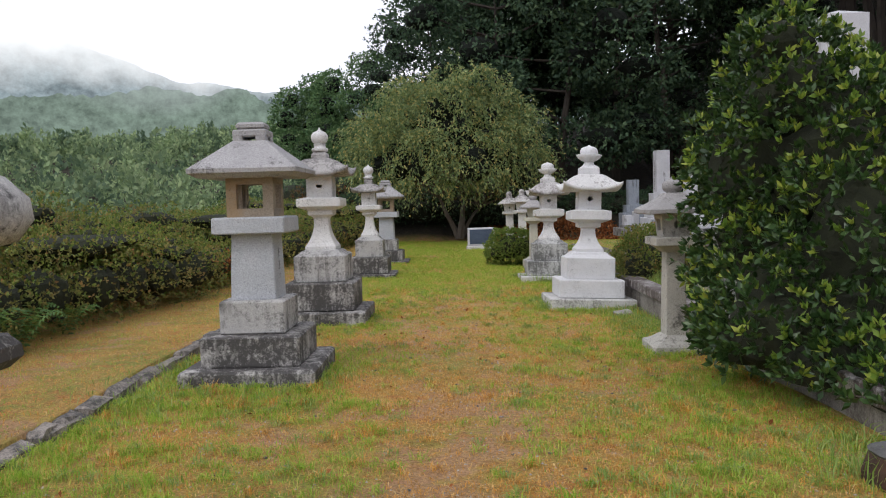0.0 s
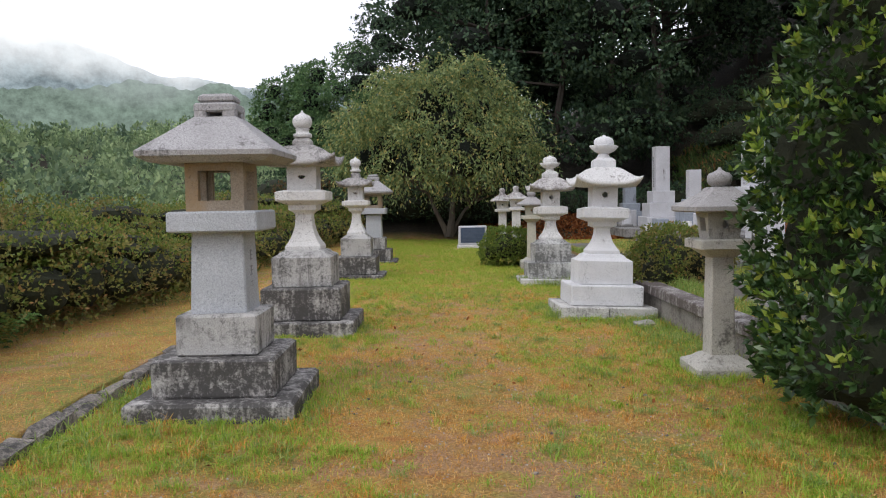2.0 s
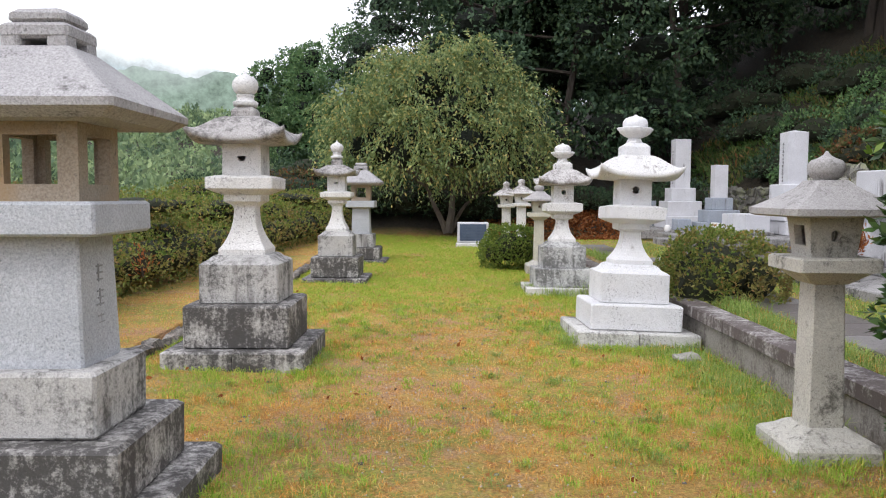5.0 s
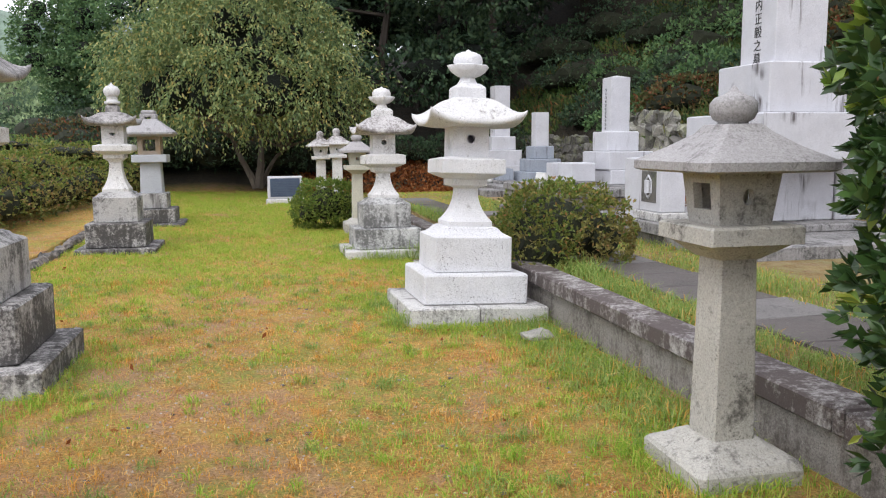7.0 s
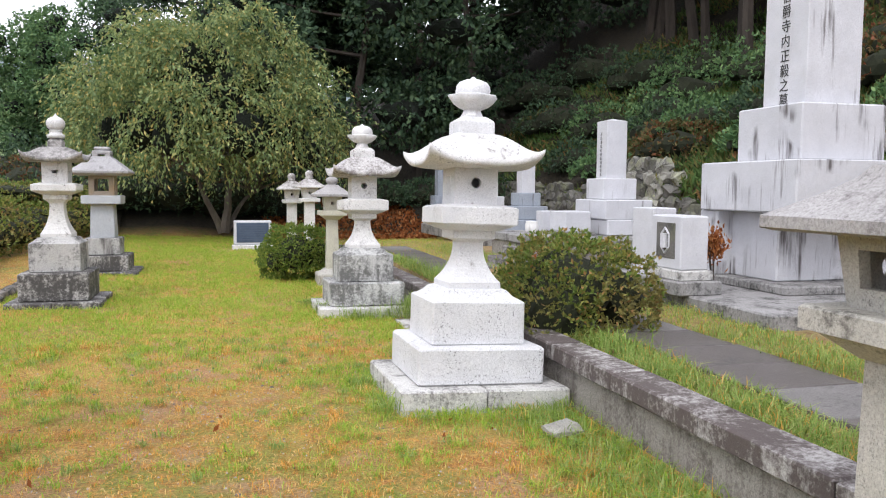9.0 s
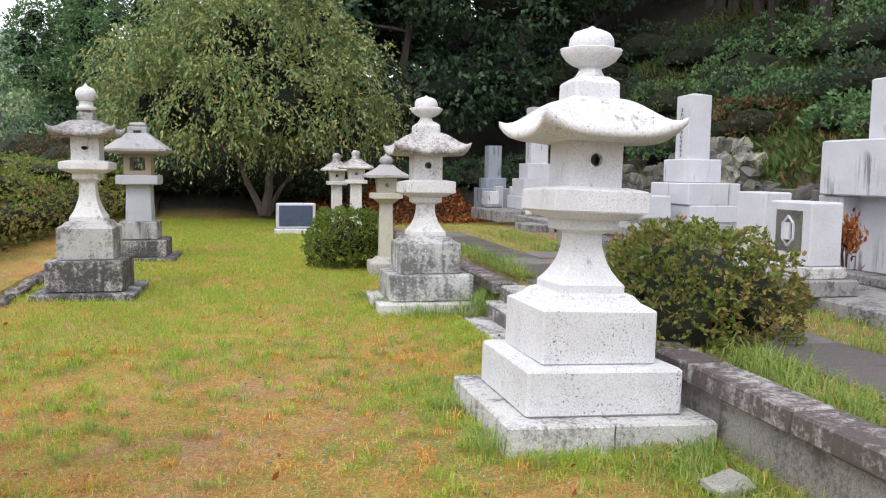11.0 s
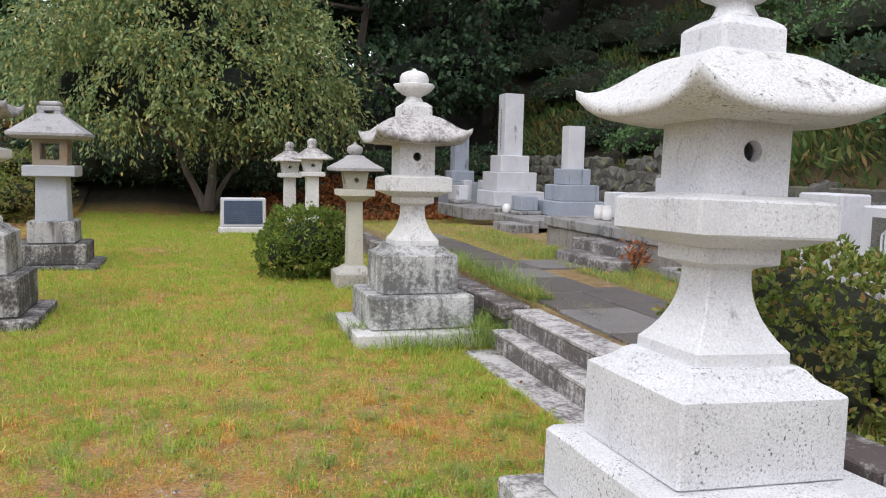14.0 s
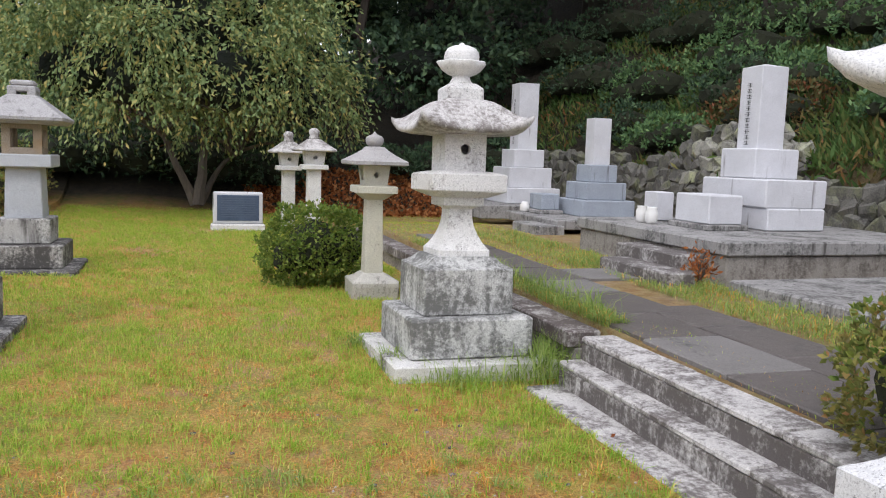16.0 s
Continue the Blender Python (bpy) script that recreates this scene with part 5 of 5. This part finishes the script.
# the rows behind the cherry are added, dark-leaved, to stand for the wood's shade
for i, (x, y, r) in enumerate(((11.4, 24.6, 1.0), (12.8, 27.0, 1.2), (14.4, 24.0, 1.3), (14.6, 29.4, 1.4), (13.0, 31.4, 1.3), (15.4, 33.0, 1.5), (12.0, 33.6, 1.3), (14.4, 36.0, 1.6), (15.8, 26.6, 1.4), (14.8, 21.4, 1.3), (15.6, 18.6, 1.4), (11.2, 27.8, 0.9), (16.4, 30.4, 1.4), (12.4, 36.6, 1.5), (11.2, 19.3, 0.9), (12.2, 17.4, 1.0), (11.6, 21.5, 0.7), (12.8, 22.6, 1.0), (13.5, 20.0, 1.1), (12.5, 25.0, 0.9), (13.4, 28.0, 1.1), (11.6, 30.5, 1.0), (12.3, 15.0, 1.2), (9.0, 33.5, 1.1), (5.4, 33.6, 0.9), (12.6, 12.0, 1.3), (-3.0, 33.6, 1.2), (-1.2, 34.0, 1.3), (0.8, 33.8, 1.3), (2.8, 34.0, 1.2), (-4.6, 33.0, 1.0), (7.2, 33.2, 1.0), (-3.3, 32.3, 1.3), (-1.7, 32.5, 1.4), (0.1, 32.5, 1.4), (1.8, 32.6, 1.2), (-5.4, 33.6, 1.4), (-6.9, 35.5, 1.6), (-5.2, 36.0, 1.6), (-6.6, 31.8, 1.3), (-8.6, 33.5, 1.6))):
    z = height(x, y)
    bush("wild_shrub", [(x, y, z + r * 0.35, r, r, r * 0.6), (x + r * 0.5, y - r * 0.4, z + r * 0.3, r * 0.7, r * 0.7, r * 0.5), (x - r * 0.5, y + r * 0.5, z + r * 0.2, r * 0.6, r * 0.7, r * 0.4)], 1100, "loose wild shrub on the wooded slope", "shrub", (FOREST if y > 32 or i % 4 == 1 else FOREST_MID) if i % 9 else SLOPE_RED, leaf=0.12, whorl=3, group="shrubs on the slope", seed=200 + i)

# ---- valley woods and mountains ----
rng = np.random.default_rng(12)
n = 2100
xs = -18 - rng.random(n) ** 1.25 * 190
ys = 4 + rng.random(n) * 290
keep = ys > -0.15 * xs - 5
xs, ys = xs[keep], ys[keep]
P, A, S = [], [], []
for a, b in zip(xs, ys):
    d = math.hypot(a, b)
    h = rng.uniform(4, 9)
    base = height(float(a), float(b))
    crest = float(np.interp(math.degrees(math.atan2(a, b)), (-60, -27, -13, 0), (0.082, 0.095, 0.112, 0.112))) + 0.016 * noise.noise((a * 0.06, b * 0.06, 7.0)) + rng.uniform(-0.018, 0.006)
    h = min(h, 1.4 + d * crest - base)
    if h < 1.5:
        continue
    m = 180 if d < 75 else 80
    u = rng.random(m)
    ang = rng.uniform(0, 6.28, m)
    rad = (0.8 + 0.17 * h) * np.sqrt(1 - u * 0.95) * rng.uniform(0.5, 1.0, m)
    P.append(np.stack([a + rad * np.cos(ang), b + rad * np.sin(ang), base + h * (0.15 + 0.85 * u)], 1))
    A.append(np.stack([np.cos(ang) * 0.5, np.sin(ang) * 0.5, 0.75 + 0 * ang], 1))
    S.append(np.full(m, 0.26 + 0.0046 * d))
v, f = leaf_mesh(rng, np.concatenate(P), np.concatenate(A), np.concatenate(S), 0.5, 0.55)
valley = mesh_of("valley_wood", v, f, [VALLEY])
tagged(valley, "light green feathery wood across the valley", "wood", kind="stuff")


def ridge(name, dist, rise, mat_, rough, fine, label):
    """A far wooded ridge; rise: (bearing in degrees, height) along it."""
    vs, fs, n = [], [], 420
    a0, a1 = rise[0][0], rise[-1][0]
    for i in range(n + 1):
        deg = a0 + (a1 - a0) * i / n
        top = float(np.interp(deg, [r[0] for r in rise], [r[1] for r in rise])) + rough * noise.fractal((deg * 0.22, dist * 0.01, 0.0), 1.0, 2.0, 4) + fine * noise.noise((deg * 6.0, dist, 3.0))
        a = radians(deg)
        for s in (0.0, 0.3, 0.6, 0.85, 1.0):
            d = dist * (1 + 0.12 * s)
            vs.append((math.sin(a) * d, math.cos(a) * d, -40 + (top + 40) * s))
    for i in range(n):
        for s in range(4):
            fs.append((i * 5 + s, i * 5 + 5 + s, i * 5 + 6 + s, i * 5 + 1 + s))
    ob = mesh_of(name, vs, fs, [mat_])
    ob.data.shade_smooth()
    return tagged(ob, label, "mountain", kind="structure")


ridge("backdrop_1", 380, ((-90, 30), (-45, 40), (-30, 54), (-24, 60), (-19, 64), (-15, 60), (-11, 56), (0, 46), (20, 30)), mountain_material("near_ridge", (0.24, 0.32, 0.27), 58, 108, (0.62, 0.68, 0.70), 0.16), 6, 2.4, "wooded ridge backdrop with thin mist painted in")
ridge("backdrop_2", 900, ((-100, 185), (-45, 225), (-30, 220), (-25, 195), (-19, 156), (-14, 144), (-8, 150), (0, 130), (25, 90)), mountain_material("cloudy_mountain", (0.34, 0.42, 0.46), 138, 196, (1.25, 1.27, 1.3), 0.05), 8, 1.5, "mountain backdrop with mist and low cloud painted over its top")

# ---- grass ----
rng = np.random.default_rng(3)


def patch(x, y):
    return noise.noise((x * 1.15, y * 1.15, 11.0)) * 0.6 + noise.noise((x * 3.1, y * 3.1, 4.0)) * 0.4


SLABS = ((-1.56, 7.585, 0.59), (-1.565, 11.07, 0.61), (-1.7, 18.0, 0.54), (-1.64, 21.5, 0.59), (2.19, 12.6, 0.63), (2.14, 17.11, 0.63), (2.45, 8.7, 0.28), (2.09, 19.85, 0.28))


def scatter(n, x0, x1, y0, y1, want, power=1.0):
    xs, ys = rng.uniform(x0, x1, n), y0 + (y1 - y0) * rng.random(n) ** power
    out = []
    for a, b in zip(xs.tolist(), ys.tolist()):
        if any(abs(a - cx) < h and abs(b - cy) < h for cx, cy, h in SLABS):
            continue
        if 2.38 < a < 3.1 and 13.24 < b < 16.3 or 2.79 < a < 3.08 and b < 24.6:
            continue
        k = want(a, b)
        if k > 0 and rng.random() < k:
            out.append((a, b, height(a, b) - 0.004, k))
    return np.array(out)


def green(a, b):
    near_slab = max(0.0, max(1 - (max(abs(a - cx), abs(b - cy)) - h) / 0.38 for cx, cy, h in SLABS))
    edge = smooth(1.6, 2.7, a) * smooth(8, 10.5, b) + smooth(-1.7, -2.4, a) * smooth(9.5, 5.0, b)
    far = smooth(11.5, 18, b)
    mid = smooth(0.75, 0.2, abs(a - 0.15)) * smooth(14, 9, b)
    return max(0.0, min(1.0, 0.37 + 0.9 * patch(a, b) + 0.7 * near_slab * (near_slab < 1.0 or 1) + 0.6 * edge + 0.6 * far - 0.36 * mid + 0.3 * smooth(0.8, 1.7, abs(a)) * smooth(9, 6, b)))


def clumps(centres, each, radius):
    """Blades gathered in small tussocks round the centres."""
    q = np.repeat(centres, each, 0)
    q = q + np.column_stack([rng.normal(0, radius, (len(q), 2)), np.zeros((len(q), 2))])
    return q


pts = np.concatenate([scatter(165000, -2.47, 2.84, 1.2, 30.5, green, 1.35), clumps(scatter(17000, -2.44, 2.78, 1.5, 30.0, lambda a, b: green(a, b) ** 1.5, 1.35), 18, 0.03)])
v, f = blade_mesh(rng, pts[:, :3], 0.026 + 0.046 * pts[:, 3], 0.0052, 0.9)
g = mesh_of("lawn_grass", v, f, [GRASS])
tagged(g, "short green grass growing in patches over the lawn", "grass", kind="stuff")
pts = scatter(230000, -2.47, 2.84, 1.6, 24, lambda a, b: (0.9 - 0.6 * green(a, b)) * (0.4 + 1.4 * smooth(-0.3, 0.3, patch(a * 0.8 + 7, b * 0.8))), 1.4)
v, f = blade_mesh(rng, pts[:, :3], 0.032, 0.005, 1.25)
g = mesh_of("dry_grass", v, f, [GRASS_DRY])
tuss = clumps(scatter(2600, -2.42, 2.75, 1.8, 15.0, lambda a, b: 0.3 + 0.7 * green(a, b), 1.25), 30, 0.028)
vt, ft = blade_mesh(rng, tuss[:, :3], 0.05 + 0.045 * tuss[:, 3], 0.0055, 1.0)
tagged(mesh_of("lawn_tussocks", vt, ft, [GRASS, GRASS_TALL, GRASS_DRY], np.repeat(rng.choice([0, 1, 2], len(tuss) // 30, p=[0.5, 0.3, 0.2]), 30)), "small tussocks of green and rusty grass", "grass", kind="stuff")
tagged(g, "withered yellow and rusty grass between green patches", "grass", kind="stuff")
pts = scatter(60000, -4.6, -2.58, 2, 27, lambda a, b: (0.45 + 0.5 * patch(a, b)) * (a > hedge_foot(b) - 0.4), 1.2)
v, f = blade_mesh(rng, pts[:, :3], 0.045, 0.005, 1.0)
g = mesh_of("strip_grass", v, f, [GRASS, GRASS_DRY], (rng.random(len(f)) < 0.6).astype(int))
tagged(g, "rusty and green grass on the raised strip", "grass", kind="stuff")
pts = scatter(190000, 3.08, 9.4, 4, 30, lambda a, b: (0.85 + 0.8 * patch(a, b)) * (0 if 3.55 < a < 4.45 and b < 19.2 else 1) * (0 if a > 5.3 and b < 29 else 1), 1.0)
v, f = blade_mesh(rng, pts[:, :3], 0.05, 0.005, 0.9)
g = mesh_of("terrace_grass", v, f, [GRASS, GRASS_DRY], (rng.random(len(f)) < 0.22).astype(int))
tagged(g, "patchy grass around the terrace paving", "grass", kind="stuff")

pts = np.concatenate([scatter(15000, 3.08, 3.6, 7.5, 12.9, lambda a, b: 0.55 + 0.9 * patch(a * 1.5, b * 1.5)), scatter(12000, 3.06, 3.3, 16.4, 22.0, lambda a, b: 0.5 + 0.9 * patch(a * 1.5, b * 1.5)), scatter(34000, 4.36, 5.15, 9.0, 23.0, lambda a, b: 0.45 + 0.9 * patch(a * 1.4, b * 1.4)), scatter(9000, 2.0, 2.79, 8.8, 12.6, lambda a, b: smooth(1.9, 2.5, a) * (0.55 + 0.8 * patch(a, b)))])
v, f = blade_mesh(rng, pts[:, :3], (0.05 + 0.10 * pts[:, 3]) * rng.uniform(0.6, 1.3, len(pts)), 0.006, 0.9)
g = mesh_of("verge_grass", v, f, [GRASS_TALL, GRASS_DRY], (rng.random(len(f)) < 0.12).astype(int))
tagged(g, "longer fresh green grass along the low wall", "grass", kind="stuff")


pts = scatter(5200, -2.2, 2.6, 2.0, 15, lambda a, b: 0.25 + 1.1 * smooth(0.1, -0.3, patch(a, b)) + 0.5 * smooth(0.8, 0.2, abs(a - 0.15)), 1.2)
q = np.repeat(pts[:, :3], 5, 0)
size = np.repeat(rng.uniform(0.003, 0.009, len(pts)) ** 1.0, 5)[:, None]
shape = np.tile(np.array([[-1, -0.8, 0], [1, -0.7, 0], [0.8, 0.9, 0], [-0.9, 0.8, 0], [0, 0.1, 1.1]]), (len(pts), 1))
q = q + shape * size * rng.uniform(0.6, 1.3, q.shape) + np.array([0, 0, 0.004])
k5 = np.arange(len(pts))[:, None] * 5
tri = np.concatenate([k5 + np.array([[0, 1, 4]]), k5 + np.array([[1, 2, 4]]), k5 + np.array([[2, 3, 4]]), k5 + np.array([[3, 0, 4]])])
g = mesh_of("lawn_pebbles", q, tri, [PEBBLE])
tagged(g, "small pale pebbles strewn over the bare soil", "pebbles", kind="stuff")


def tuft(x, y, count, tall, spread_, label, group="tufts of tall grass"):
    q = np.column_stack([x + rng.normal(0, spread_, count), y + rng.normal(0, spread_ * 1.3, count), np.zeros(count)])
    q[:, 2] = [height(float(a), float(b)) - 0.01 for a, b, _ in q]
    vv, ff = blade_mesh(rng, q, tall, 0.0075, 0.9)
    ob = mesh_of("grass_tuft", vv, ff, [GRASS_TALL])
    return tagged(ob, label, "grass", group, "stuff")


for x, y, c, h, s in ((3.22, 12.2, 260, 0.26, 0.14), (3.2, 11.5, 200, 0.18, 0.13), (3.2, 10.7, 160, 0.14, 0.14), (3.25, 9.9, 120, 0.12, 0.13), (2.72, 16.6, 240, 0.36, 0.13), (3.05, 16.95, 260, 0.30, 0.14), (3.12, 17.8, 240, 0.26, 0.15), (3.12, 18.6, 200, 0.22, 0.15), (1.9, 16.5, 160, 0.2, 0.12), (2.3, 16.5, 160, 0.22, 0.12), (1.62, 16.9, 120, 0.22, 0.06), (1.5, 17.6, 140, 0.16, 0.08), (2.6, 16.45, 220, 0.3, 0.1), (2.85, 16.7, 200, 0.34, 0.1), (2.1, 16.42, 160, 0.14, 0.16), (-1.2, 6.65, 160, 0.1, 0.2), (-0.9, 7.3, 120, 0.1, 0.12), (1.45, 12.9, 120, 0.12, 0.08), (2.2, 11.75, 200, 0.12, 0.25), (3.2, 19.4, 180, 0.2, 0.15), (2.5, 11.7, 180, 0.16, 0.2), (1.5, 12.1, 90, 0.2, 0.06), (2.75, 12.0, 140, 0.16, 0.08), (2.65, 10.6, 220, 0.13, 0.25), (2.6, 9.6, 200, 0.12, 0.25), (-2.3, 6.6, 220, 0.14, 0.2), (-2.3, 7.6, 160, 0.14, 0.15), (2.55, 5.1, 130, 0.17, 0.15), (2.3, 4.6, 120, 0.2, 0.12)):
    tuft(x, y, c, h, s, "tuft of long bright green grass")


# ---- ferns, fallen leaves, pebbles ----
def fern(x, y, size, seed):
    rs = random.Random(seed)
    t = thing("fern", (x, y, height(x, y)), "green fern with arching fronds at the hedge foot", "fern", "ferns under the hedge")
    for k in range(9):
        a = 6.28 * k / 9 + rs.uniform(-0.3, 0.3)
        vs, fs = [], []
        for i in range(14):
            s = i / 13
            r, zz = size * s * 0.9, size * (0.75 * math.sin(s * 2.3) + 0.05)
            w = size * 0.24 * math.sin(math.pi * (0.12 + 0.86 * s))
            px, py = math.cos(a) * r, math.sin(a) * r
            for sd in (-1, 1):
                q = len(vs)
                tx, ty = px - math.sin(a) * w * sd + math.cos(a) * w * 0.35, py + math.cos(a) * w * sd + math.sin(a) * w * 0.35
                vs += [(px, py, zz), (px + math.cos(a) * size * 0.045, py + math.sin(a) * size * 0.045, zz + 0.01), (tx, ty, zz - w * 0.25), (px * 0.6 + tx * 0.4 - math.cos(a) * 0.01, py * 0.6 + ty * 0.4 - math.sin(a) * 0.01, zz - w * 0.06)]
                fs.append((q, q + 1, q + 2, q + 3))
        tagged(mesh_of("frond", vs, fs, [FERN], None, t), kind="stuff")
    return t


for i, (x, y, s) in enumerate(((-4.15, 8.3, 0.5), (-4.35, 7.8, 0.6), (-4.5, 8.9, 0.5), (-4.2, 9.4, 0.4), (-4.6, 7.2, 0.5))):
    fern(x, y, s, i)
dry_bouquet((-3.75, 14.3, height(-3.75, 14.3) + 0.3), "dead red-brown twig hanging in the azalea hedge", 0.16, 60, 8)
q = np.array([(rng.uniform(-2.4, 2.7), 2 + 16 * rng.random() ** 1.2, 0.0) for k in range(90)])
q[:, 2] = [height(float(a), float(b)) + 0.02 for a, b, _ in q]
v, f = leaf_mesh(rng, q, np.tile(np.array([[0.6, 0.2, 0.1]]), (len(q), 1)), 0.05, 0.6, 0.7)
tagged(mesh_of("fallen_leaves", v, f, [LITTER]), "scattered dry orange leaves on the lawn", "leaves", kind="stuff")
bm = bmesh.new()
rs = random.Random(77)
for k in range(240):
    a, b = rs.uniform(-1.2, 2.2), 2 + 14 * rs.random() ** 1.3
    r = rs.uniform(0.006, 0.017)
    for vtx in bmesh.ops.create_icosphere(bm, subdivisions=1, radius=r)["verts"]:
        vtx.co = Vector((a + vtx.co.x * 1.3, b + vtx.co.y, height(a, b) + 0.004 + vtx.co.z * 0.6))
tagged(part("pebbles", bm, KERB_STONE, None), "small pale pebbles on the bare soil", "pebbles", kind="stuff")
n = 5200
q = np.column_stack([rng.uniform(1.5, 6.5, n), rng.uniform(29.6, 33.5, n), np.zeros(n)])
q[:, 2] = [height(float(a), float(b)) + 0.03 for a, b, _ in q]
v, f = leaf_mesh(rng, q, np.tile(np.array([[0.1, -0.6, 0.3]]), (n, 1)), 0.13, 0.6, 0.8)
tagged(mesh_of("leaf_litter", v, f, [LITTER]), "rust-brown leaf litter at the wood's edge", "leaves", kind="stuff")
